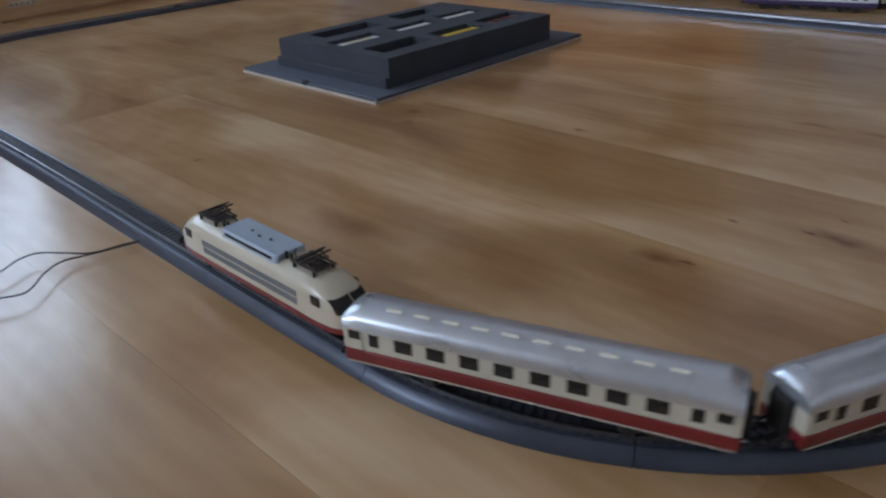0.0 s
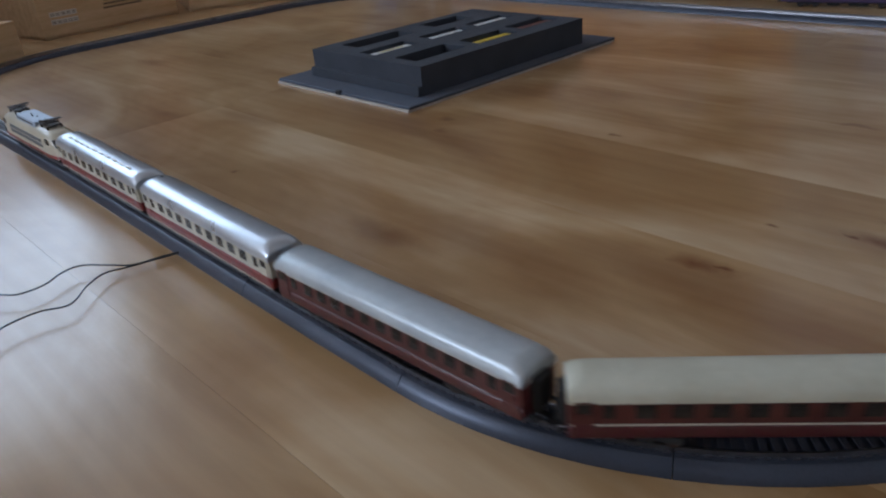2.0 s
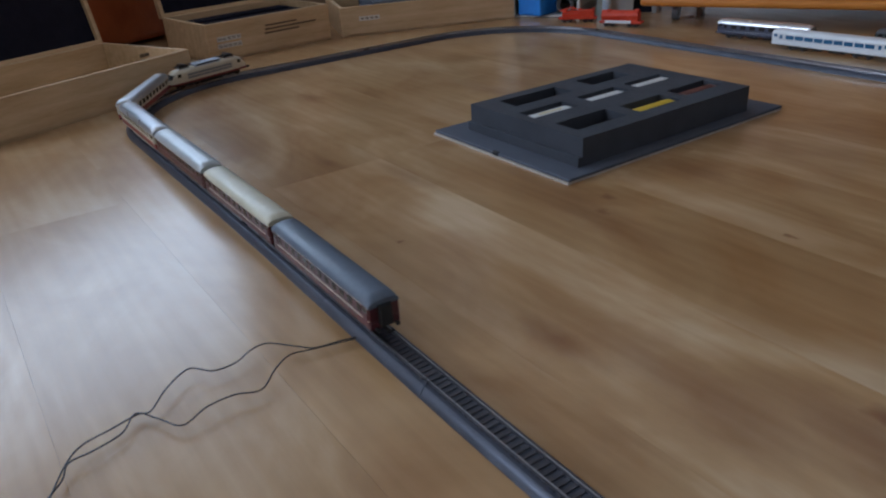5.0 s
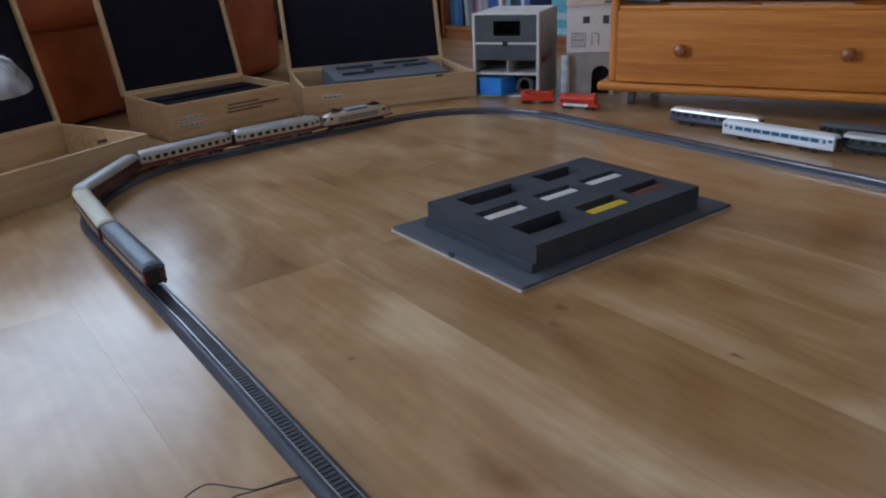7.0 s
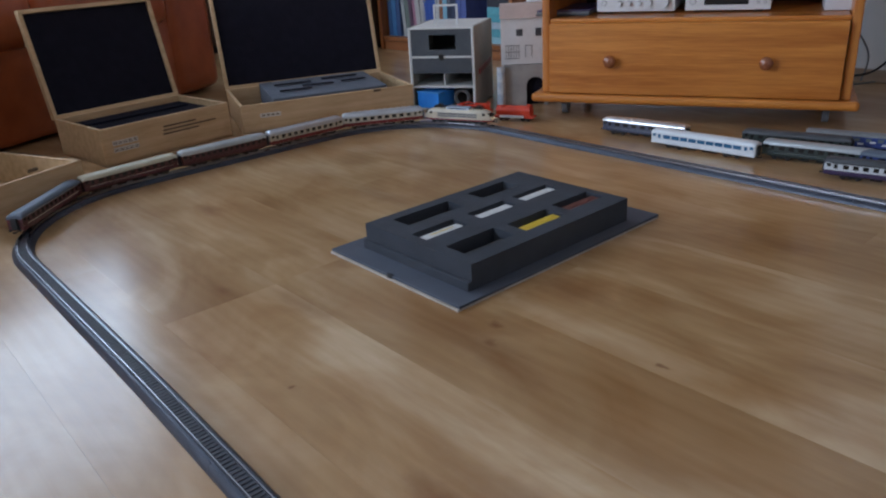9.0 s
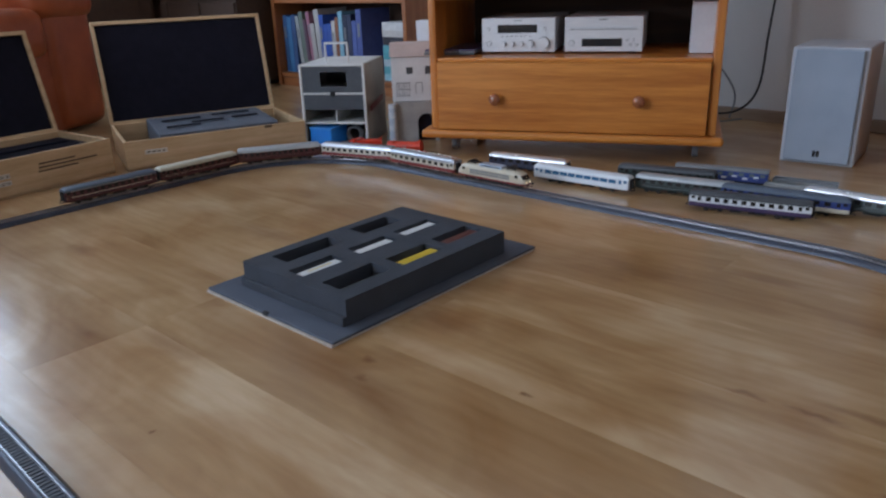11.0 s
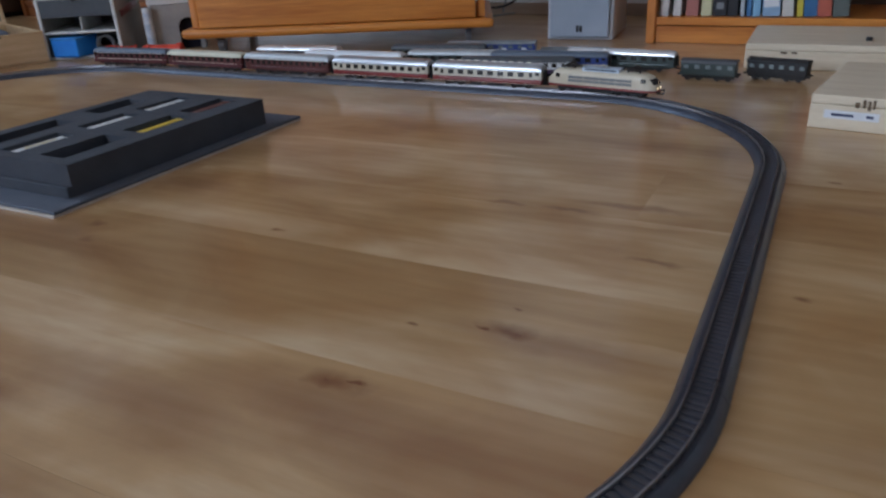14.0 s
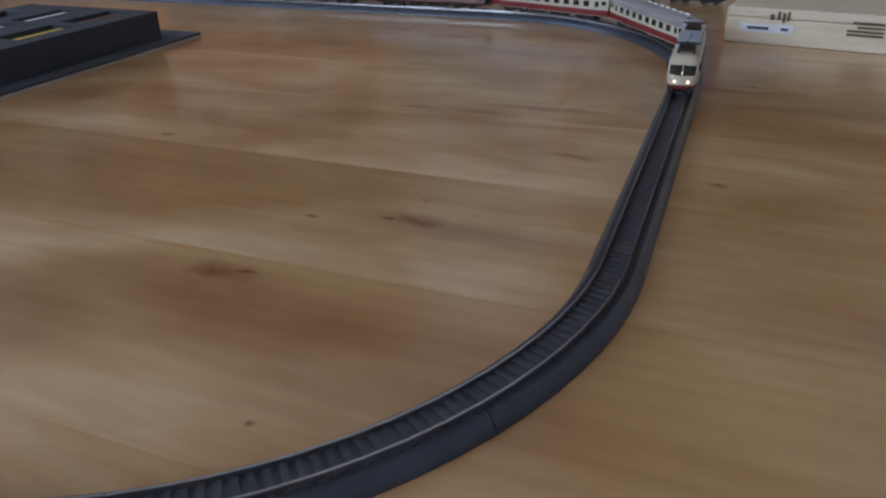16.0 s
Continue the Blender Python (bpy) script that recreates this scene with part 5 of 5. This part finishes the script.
def book_material(colour):
    if colour not in BOOK_COLOURS:
        c = Vector(colour)
        BOOK_COLOURS[colour] = surface("book_cloth", tuple(c * 0.85), tuple(c * 1.1), 40, 0.5, bump=0.1)
    return BOOK_COLOURS[colour]


def book(parent_m, x, w, h, d, colour, lean=0.0, words=None, label_word="", group="books"):
    """Upright, its spine to the front; x at its left edge."""
    b = thing("book", parent_m @ pose(x, 0, 0, 0, lean, 0), label_word + " book standing upright on a wooden shelf", "book", group)
    mat = book_material(colour)
    part("cover", boxes(((w / 2, 0.0015, h / 2), (w, 0.003, h)), ((0.001, d / 2, h / 2), (0.002, d, h)), ((w - 0.001, d / 2, h / 2), (0.002, d, h)), bevel=0.0006), mat, b)
    part("page_block", boxes(((w / 2, d / 2, h / 2), (w - 0.0045, d - 0.006, h - 0.008))), M_PAPER, b)
    for z, hh, ww, m in words or ():
        part("spine_print", boxes(((w / 2, -0.0005, z * h), (w * ww, 0.0010, hh * h))), m, b)
    return b


def bookcase(m, w, d, h, shelves, label, thick=0.022, upright=None, board=None):
    upright, board = upright or M_PINE_V, board or M_PINE
    b = thing("bookcase", m, label, "bookcase", "wooden bookcases")
    for x in (thick / 2, w - thick / 2):
        part("side_panel", boxes(((x, d / 2, h / 2), (thick, d, h)), bevel=0.002), upright, b)
    for z in shelves:
        part("shelf", boxes(((w / 2, d / 2, z), (w - 2 * thick, d - 0.012, 0.020)), bevel=0.002), board, b)
    part("plinth", boxes(((w / 2, 0.022, shelves[0] / 2 - 0.006), (w - 2 * thick, 0.018, shelves[0] - 0.014))), board, b)
    part("top_board", boxes(((w / 2, d / 2, h + 0.010), (w + 0.02, d + 0.01, 0.020)), bevel=0.003), board, b)
    part("back_panel", boxes(((w / 2, d - 0.005, h / 2), (w - 2 * thick, 0.008, h - 0.01))), M_DARKINSIDE, b)
    return b


CASE_R = room(-0.306, 2.549, 0, 1.5)
bookcase(CASE_R, 0.90, 0.30, 1.7, (0.055, 0.425, 0.78, 1.15), "honey pine bookcase filled with tall books")
BLACKISH, WHITE_, YELLOW_, BLUE_ = (0.012, 0.012, 0.016), (0.62, 0.62, 0.60), (0.60, 0.50, 0.06), (0.05, 0.16, 0.34)
shelf_r = CASE_R @ pose(0, 0.03, 0.0655)
prn_w, prn_d, prn_y = M_LABEL, M_SLATE, surface("pale_yellow_print", (0.55, 0.55, 0.25), (0.65, 0.64, 0.35), 60, 0.6)
x = 0.026
for w, h, col, word, lean, words in (
        (0.022, 0.235, (0.60, 0.56, 0.54), "slim white", 3.5, ((0.5, 0.5, 0.3, M_GREY),)), (0.020, 0.235, (0.62, 0.58, 0.56), "slim white", 1.5, ((0.4, 0.4, 0.3, M_GREY),)),
        (0.031, 0.300, (0.38, 0.135, 0.11), "tall brick red", 0, None), (0.026, 0.295, (0.58, 0.54, 0.33), "tall pale yellow-green", -1.0, None),
        (0.034, 0.305, BLACKISH, "tall black", -1.0, tuple((0.52 + 0.045 * k, 0.028, 0.24, prn_w) for k in range(8)) + ((0.36, 0.07, 0.55, prn_w), (0.26, 0.12, 0.26, prn_w), (0.08, 0.05, 0.5, M_GREY))),
        (0.024, 0.30, BLACKISH, "tall black", -1.0, ((0.68, 0.05, 0.5, prn_w), (0.62, 0.03, 0.25, prn_w), (0.88, 0.03, 0.4, M_GREY), (0.34, 0.07, 0.7, prn_y), (0.28, 0.05, 0.45, prn_y), (0.20, 0.03, 0.2, prn_y))), (0.010, 0.27, (0.42, 0.46, 0.50), "thin grey", -2.0, None),
        (0.012, 0.29, BLUE_, "thin dark blue", -2.5, None), (0.018, 0.30, (0.20, 0.42, 0.62), "light blue", -2.5, None),
        (0.040, 0.31, (0.26, 0.40, 0.56), "thick pale blue", -3, ((0.72, 0.44, 0.72, prn_w), (0.22, 0.30, 0.85, prn_w), (0.72, 0.36, 0.30, prn_d))),
        (0.026, 0.27, (0.55, 0.53, 0.48), "cream", -4, ((0.5, 0.5, 0.3, M_GREY),)), (0.014, 0.31, YELLOW_, "thin yellow", -4.5, None), (0.03, 0.30, (0.03, 0.13, 0.30), "deep blue", -4.5, None),
        (0.03, 0.28, (0.45, 0.10, 0.06), "red", -4.5, None), (0.035, 0.29, (0.10, 0.12, 0.11), "dark green", -4.5, None)):
    book(shelf_r, x + (h * math.tan(radians(-min(lean, 0))) if lean < 0 else 0), w, h, 0.20, col, lean, words, word, "books on the right bookcase")
    x += w + 0.0015 + (0.010 if lean > 0 else 0)
shelf_r2 = CASE_R @ pose(0, 0.03, 0.4355)
x = 0.03
for k, (w, h) in enumerate(((0.05, 0.22), (0.05, 0.22), (0.03, 0.25), (0.04, 0.24), (0.03, 0.26), (0.05, 0.25))):
    book(shelf_r2, x, w, h, 0.20, ((0.40, 0.38, 0.36), (0.42, 0.40, 0.38), (0.3, 0.12, 0.1), (0.15, 0.2, 0.25), (0.5, 0.45, 0.3), (0.2, 0.22, 0.2))[k], 0, None, "grey bound", "books on the right bookcase")
    x += w + 0.002

CASE_L = room(-3.145, 2.80, 0, 0)
bookcase(CASE_L, 0.935, 0.27, 1.9, (0.055, 0.408, 0.75, 1.1), "red-brown wooden bookcase, shade in its colour, with blue and white books", upright=M_SHADEDPINE_V, board=M_SHADEDPINE)
shelf_l = CASE_L @ pose(0, 0.04, 0.0655)
rngb = random.Random(11)
x = 0.03
LOWER = (((0.05, 0.14, 0.32), "blue"), ((0.06, 0.20, 0.42), "blue"), ((0.05, 0.10, 0.24), "navy"), ((0.40, 0.42, 0.42), "grey"), ((0.16, 0.20, 0.17), "grey green"), ((0.12, 0.06, 0.10), "plum"), ((0.36, 0.16, 0.22), "dusky pink"),
         ((0.44, 0.42, 0.40), "pale grey"), ((0.46, 0.44, 0.42), "pale grey"), ((0.03, 0.09, 0.38), "royal blue"), ((0.03, 0.09, 0.38), "royal blue"), ((0.03, 0.09, 0.36), "royal blue"), ((0.55, 0.54, 0.52), "white"), ((0.25, 0.10, 0.05), "brown"),
         ((0.22, 0.44, 0.56), "light blue"), ((0.02, 0.03, 0.06), "black blue"), ((0.03, 0.04, 0.08), "black blue"), ((0.08, 0.12, 0.34), "violet blue"), ((0.07, 0.10, 0.30), "violet blue"))
for k, (col, word) in enumerate(LOWER):
    w, h = rngb.uniform(0.022, 0.036), rngb.uniform(0.235, 0.305)
    lean = -5 if 2 < k < 9 else 0
    book(shelf_l, x + (h * math.tan(radians(5)) if lean else 0), w, h, 0.18, col, lean, ((0.7, 0.2, 0.4, M_GREY),) if k % 3 == 0 else None, word, "books on the left bookcase")
    x += w + 0.002
z = 0.0
for k, (col, word) in enumerate((((0.30, 0.55, 0.62), "pale blue"), ((0.10, 0.36, 0.42), "teal"), ((0.40, 0.50, 0.55), "pale blue"), ((0.08, 0.34, 0.40), "teal"), ((0.10, 0.36, 0.42), "teal"), ((0.02, 0.02, 0.03), "black"), ((0.48, 0.46, 0.44), "grey"), ((0.55, 0.55, 0.55), "white"))):
    b = thing("book", shelf_l @ pose(0.745, 0.0, z), word + " book lying flat in a pile on the shelf", "book", "piled books")
    hh = 0.034 if k % 2 else 0.028
    part("cover", boxes(((0.075, 0.09, 0.0015), (0.15, 0.18, 0.003)), ((0.075, 0.09, hh - 0.0015), (0.15, 0.18, 0.003)), ((0.075, 0.0015, hh / 2), (0.15, 0.003, hh - 0.004)), bevel=0.0005), book_material(col), b)
    part("page_block", boxes(((0.075, 0.091, hh / 2), (0.144, 0.172, hh - 0.007))), M_PAPER, b)
    z += hh + 0.0005
shelf_l2 = CASE_L @ pose(0, 0.04, 0.4185)
x = 0.10
for k in range(17):
    w, h = rngb.uniform(0.022, 0.034), rngb.uniform(0.22, 0.26)
    col = ((0.50, 0.47, 0.42), (0.46, 0.44, 0.40), (0.34, 0.33, 0.30), (0.52, 0.50, 0.46), (0.18, 0.24, 0.26), (0.40, 0.36, 0.32))[rngb.randrange(6)]
    book(shelf_l2, x, w, h, 0.18, col, 0, None, "cream bound", "books on the left bookcase")
    x += w + 0.0015
z = 0.0
for k, (col, word) in enumerate((((0.50, 0.50, 0.47), "cream"), ((0.46, 0.46, 0.44), "grey"), ((0.55, 0.55, 0.53), "white"), ((0.20, 0.44, 0.60), "light blue"), ((0.30, 0.50, 0.62), "light blue"), ((0.22, 0.46, 0.62), "light blue"))):
    b = thing("book", shelf_l2 @ pose(0.655, 0.0, z), word + " book lying flat in a pile on the shelf", "book", "piled books")
    part("cover", boxes(((0.10, 0.09, 0.0015), (0.20, 0.18, 0.003)), ((0.10, 0.09, 0.0285), (0.20, 0.18, 0.003)), ((0.10, 0.0015, 0.015), (0.20, 0.003, 0.026)), bevel=0.0005), book_material(col), b)
    part("page_block", boxes(((0.10, 0.091, 0.015), (0.194, 0.172, 0.023))), M_PAPER, b)
    z += 0.0305

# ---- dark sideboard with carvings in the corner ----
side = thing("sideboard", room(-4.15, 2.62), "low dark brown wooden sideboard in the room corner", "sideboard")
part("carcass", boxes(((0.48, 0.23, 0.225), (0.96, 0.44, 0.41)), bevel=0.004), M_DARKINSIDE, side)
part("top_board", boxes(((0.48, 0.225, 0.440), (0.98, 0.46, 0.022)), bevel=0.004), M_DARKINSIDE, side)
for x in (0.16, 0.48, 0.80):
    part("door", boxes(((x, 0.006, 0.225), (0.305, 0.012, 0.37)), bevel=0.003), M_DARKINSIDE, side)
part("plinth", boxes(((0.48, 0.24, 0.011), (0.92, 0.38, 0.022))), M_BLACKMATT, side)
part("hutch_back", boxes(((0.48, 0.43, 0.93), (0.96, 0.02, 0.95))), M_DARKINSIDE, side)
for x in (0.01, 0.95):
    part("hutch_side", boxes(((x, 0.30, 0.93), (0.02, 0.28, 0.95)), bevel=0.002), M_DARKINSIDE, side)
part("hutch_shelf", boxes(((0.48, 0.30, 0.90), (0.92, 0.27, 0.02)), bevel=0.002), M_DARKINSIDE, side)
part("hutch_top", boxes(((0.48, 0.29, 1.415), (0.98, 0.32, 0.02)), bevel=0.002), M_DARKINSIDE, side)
# cupboard added to cover the white wall and keep the unlit corner dark
filler = thing("wall_cupboard", room(-4.19, 1.68), "tall dark brown cupboard added to fill the unlit corner", "cupboard")
part("carcass", boxes(((0.15, 0.45, 0.95), (0.28, 0.90, 1.82)), bevel=0.004), M_DARKINSIDE, filler)
part("plinth", boxes(((0.14, 0.45, 0.02), (0.24, 0.86, 0.04))), M_BLACKMATT, filler)
part("cornice", boxes(((0.155, 0.45, 1.875), (0.31, 0.93, 0.03)), bevel=0.006), M_DARKINSIDE, filler)
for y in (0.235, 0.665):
    d = part("door", boxes(((0.297, y, 0.95), (0.014, 0.42, 1.76)), bevel=0.003), M_DARKINSIDE, filler)
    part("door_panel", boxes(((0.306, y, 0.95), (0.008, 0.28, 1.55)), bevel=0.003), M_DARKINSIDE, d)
M_CARVED = surface("pale_carved_wood", (0.19, 0.13, 0.09), (0.29, 0.21, 0.15), 25, 0.7, bump=0.4)


def carving(m, rows, label):
    """Stacked uneven rings: radius and height."""
    rng_ = random.Random(5)
    secs = []
    for z, r, dx in rows:
        secs.append([(dx + r * math.cos(a) * rng_.uniform(0.8, 1.15), r * 0.8 * math.sin(a) * rng_.uniform(0.8, 1.15), z) for a in [k * math.tau / 14 for k in range(14)]])
    ob = part("carving", loft(secs), M_CARVED)
    ob.matrix_basis = m
    return tagged(ob, label, "carving", "wooden carvings")


carving(room(-3.70, 2.75, 0.451), ((0, 0.03, 0), (0.03, 0.026, 0), (0.06, 0.034, 0.004), (0.10, 0.024, 0.006), (0.125, 0.018, 0), (0.15, 0.012, 0)), "small pale carved wooden piece on the sideboard")
carving(room(-3.42, 2.74, 0.451), ((0, 0.09, -0.03), (0.03, 0.075, -0.02), (0.06, 0.045, 0.02), (0.13, 0.035, 0.05), (0.22, 0.03, 0.04), (0.30, 0.018, 0.02)), "gnarled pale driftwood piece on the sideboard")
pot = thing("metal_pot", room(-4.0, 2.74, 0.451), "small tarnished metal pot on the sideboard", "pot")
bm = bmesh.new()
add_cyl(bm, (0, 0, 0.03), 0.04, 0.06, "z", 20, 0.048)
part("bowl", bm, M_GREY, pot)
bm = bmesh.new()
add_cyl(bm, (0, 0, 0.066), 0.050, 0.012, "z", 20, 0.02)
part("lid", bm, M_SLATE, pot)

# ---- leather sofa ----
sofa = thing("leather_sofa", room(-2.86, 1.76, 0, 117), "cognac brown leather sofa with plump cushions and rolled arm", "sofa")


def cushion(c, size, r=0.05):
    bm_ = bmesh.new()
    add_box(bm_, (0, 0, 0), size)
    bmesh.ops.bevel(bm_, geom=list(bm_.edges), offset=r, segments=4, affect="EDGES", profile=0.6)
    bmesh.ops.translate(bm_, verts=bm_.verts, vec=c)
    return bm_


# local x runs along the sofa, towards the far wall at x = 0; local y runs back to the wall
part("base", cushion((-0.95, 0.45, 0.155), (1.9, 0.80, 0.27), 0.03), M_LEATHER, sofa)
for k in range(3):
    part("seat_cushion", cushion((-0.50 - 0.56 * k, 0.33, 0.36), (0.55, 0.72, 0.17), 0.06), M_LEATHER, sofa)
    part("back_cushion", cushion((-0.50 - 0.56 * k, 0.72, 0.60), (0.55, 0.24, 0.46), 0.09), M_LEATHER, sofa)
part("front_panel", cushion((-0.95, 0.035, 0.16), (1.86, 0.05, 0.30), 0.02), M_LEATHER, sofa)
arm = cushion((-0.10, 0.42, 0.245), (0.24, 0.86, 0.47), 0.05)
part("arm", arm, M_LEATHER, sofa)
part("arm_roll", cushion((-0.10, 0.41, 0.475), (0.30, 0.88, 0.17), 0.08), M_LEATHER, sofa)
part("arm", cushion((-1.98, 0.42, 0.245), (0.24, 0.86, 0.47), 0.05), M_LEATHER, sofa)
part("arm_roll", cushion((-1.98, 0.41, 0.475), (0.30, 0.88, 0.17), 0.08), M_LEATHER, sofa)
for x in (-0.12, -1.95):
    for y in (0.10, 0.78):
        bm = bmesh.new()
        add_cyl(bm, (x, y, 0.0125), 0.025, 0.025, "z", 12)
        part("foot", bm, M_BLACKMATT, sofa)

# ---- floor lamp with a bent neck ----
lamp = thing("gooseneck_lamp", room(-1.75, -0.25), "unlit polished steel floor lamp with a low domed head", "floor lamp")
M_STEEL = surface("polished_steel", (0.50, 0.53, 0.57), (0.60, 0.63, 0.66), 12, 0.26, metal=0.7)
bm = bmesh.new()
add_cyl(bm, (0, 0, 0.012), 0.14, 0.024, "z", 40, 0.12)
part("foot", bm, M_STEEL, lamp)
part("neck", tube(smooth_line([(0, 0, 0.02), (0, 0, 0.45), (0.04, 0.05, 0.66), (0.20, 0.26, 0.70), (0.674, 0.575, 0.62), (0.893, 0.731, 0.410)], 10), 0.009, 10), M_STEEL, lamp)
secs = []
for r, z in ((0.014, 0.032), (0.035, 0.029), (0.058, 0.018), (0.073, 0.0), (0.075, -0.006), (0.070, -0.008), (0.067, 0.0), (0.053, 0.013), (0.014, 0.022)):
    secs.append([(r * math.cos(a), r * math.sin(a), z) for a in [k * math.tau / 40 for k in range(40)]])
part("domed_head", loft(secs), M_STEEL, lamp, "", pose(0.897, 0.746, 0.370, -8, 6, 0))

# ---- cables ----
M_WIRE = surface("black_wire", (0.012, 0.010, 0.012), (0.022, 0.018, 0.02), 40, 0.45)
wires = thing("track_wires", ROOM, "two thin black wires leading away from the track", "wires")
part("wire", tube(smooth_line([(-0.553, 0.667, 0.005), (-0.558, 0.653, 0.005), (-0.562, 0.627, 0.006), (-0.576, 0.611, 0.008), (-0.595, 0.593, 0.009), (-0.594, 0.575, 0.009), (-0.584, 0.558, 0.009), (-0.585, 0.536, 0.009), (-0.603, 0.519, 0.009), (-0.584, 0.493, 0.01), (-0.564, 0.474, 0.008), (-0.568, 0.463, 0.007), (-0.561, 0.44, 0.008), (-0.554, 0.417, 0.009), (-0.54, 0.402, 0.008), (-0.509, 0.385, 0.007), (-0.491, 0.375, 0.006), (-0.454, 0.37, 0.003), (-0.448, 0.366, 0.003), (-0.441, 0.357, 0.003), (-0.44, 0.346, 0.002), (-0.45, 0.29, 0.002), (-0.5, 0.2, 0.002)]), 0.00075), M_WIRE, wires)
part("wire", tube(smooth_line([(-0.551, 0.666, 0.005), (-0.562, 0.627, 0.005), (-0.565, 0.603, 0.007), (-0.55, 0.582, 0.009), (-0.529, 0.56, 0.009), (-0.536, 0.538, 0.01), (-0.535, 0.513, 0.01), (-0.527, 0.49, 0.008), (-0.551, 0.477, 0.006), (-0.572, 0.463, 0.006), (-0.55, 0.447, 0.008), (-0.541, 0.423, 0.009), (-0.54, 0.404, 0.008), (-0.525, 0.396, 0.006), (-0.507, 0.381, 0.006), (-0.49, 0.373, 0.005), (-0.462, 0.369, 0.003), (-0.443, 0.373, 0.002), (-0.428, 0.385, 0.002), (-0.409, 0.397, 0.002), (-0.395, 0.4, 0.002), (-0.378, 0.397, 0.002), (-0.35, 0.35, 0.002), (-0.34, 0.27, 0.002)]), 0.00075), M_WIRE, wires)
cable = thing("wall_cable", ROOM, "black mains cable hanging down the white wall in a loop", "cable")
part("cable", tube(smooth_line([(-0.745, 3.075, 1.2), (-0.755, 3.070, 0.75), (-0.795, 3.060, 0.50), (-0.812, 3.055, 0.30), (-0.818, 3.04, 0.13), (-0.855, 3.02, 0.055), (-0.92, 2.97, 0.035), (-1.00, 2.94, 0.07), (-1.05, 2.92, 0.15), (-1.09, 2.92, 0.28), (-1.15, 2.93, 0.42)]), 0.0040), M_WIRE, cable)
part("cable", tube(smooth_line([(-0.90, 3.02, 0.012), (-0.89, 3.02, 0.10), (-0.95, 2.99, 0.20), (-1.05, 2.96, 0.30), (-1.14, 2.95, 0.40)]), 0.0030), M_GREY, cable)
part("cable", tube(smooth_line([(-0.86, 3.03, 0.012), (-0.95, 2.93, 0.006), (-1.06, 2.87, 0.005), (-1.2, 2.87, 0.005)]), 0.0030), M_GREY, cable)


# ---- planks of the floor ----
floor = thing("floor", ROOM, "warm oak laminate floor with knots and a satin gloss", "floor", kind="structure")
part("subfloor", boxes((((X0 + X1) / 2, (Y0 + Y1) / 2, -0.062), (X1 - X0 + 0.3, Y1 - Y0 + 0.3, 0.1))), M_JOINT, floor)
bm = bmesh.new()
add_box(bm, (0, 0, -0.006), (PL - 0.00008, PW - 0.00015, 0.012))
plank = None
row = -7
while PLANK_START + PW * (row - 16) < Y1 - 0.01:
    y = PLANK_START + PW * (row - 16)
    x = {17: -1.3, 18: -1.0, 19: -1.005, 20: -0.68, 21: -0.042}.get(row, -0.042 + 0.47 * (row - 21)) - 12 * PL
    while x + PL < X0:
        x += PL
    while x < X1:
        at = pose(x + PL / 2, y + PW / 2, 0)
        x0, x1 = max(x, X0 - 0.05), min(x + PL, X1 + 0.05)
        if x1 - x0 < PL - 0.001:
            # sawn off at the wall
            cut = bmesh.new()
            add_box(cut, ((x0 + x1) / 2 - x - PL / 2, 0, -0.006), (x1 - x0 - 0.00008, PW - 0.00015, 0.012))
            part("plank", cut, M_FLOOR, floor, "", at)
        elif plank is None:
            plank = part("plank", bm, M_FLOOR, floor, "", at)
        else:
            same_part(plank, at, floor)
        x += PL
    row += 1


# ---- what moves ----
def train_place(t):
    """How far the first coach's front has come along the track by t seconds."""
    keys = ((0.0, 0.0), (1.0, 0.31), (1.5, 0.457), (3.5, 1.067), (7.0, 2.006), (11.0, 3.0235), (12.0, 3.2855), (12.5, 3.4235), (14.5, 3.9675), (16.0, 4.371))
    ts, ds = [k[0] for k in keys], [k[1] for k in keys]
    n = len(keys)
    slope = [(ds[min(i + 1, n - 1)] - ds[max(i - 1, 0)]) / (ts[min(i + 1, n - 1)] - ts[max(i - 1, 0)]) for i in range(n)]
    i = max(k for k in range(n - 1) if ts[k] <= t or k == 0)
    hh = ts[i + 1] - ts[i]
    u = (t - ts[i]) / hh
    return 0.013 + ((2 * u ** 3 - 3 * u ** 2 + 1) * ds[i] + (u ** 3 - 2 * u ** 2 + u) * hh * slope[i] + (3 * u ** 2 - 2 * u ** 3) * ds[i + 1] + (u ** 3 - u ** 2) * hh * slope[i + 1])


def motions():
    times = [k / 10 for k in range(161)]
    for vehicle, bogies, pivot, behind in TRAIN:
        rows, turns = [], ([], [])
        for t in times:
            d = train_place(t) - behind
            fx, fy, fa = on_track(d + pivot)
            rx, ry, ra = on_track(d - pivot)
            a = math.atan2(fy - ry, fx - rx)
            rows.append((t, room((fx + rx) / 2, (fy + ry) / 2, RAIL_TOP, math.degrees(a))))
            for k, (b, heading) in enumerate(zip(bogies, (fa, ra))):
                rel = (heading - a + math.pi) % math.tau - math.pi
                turns[k].append((t, pose(pivot if k == 0 else -pivot, 0, 0, 0, 0, math.degrees(rel))))
        walk(vehicle, rows)
        for b, tr in zip(bogies, turns):
            walk(b, tr)


motions()
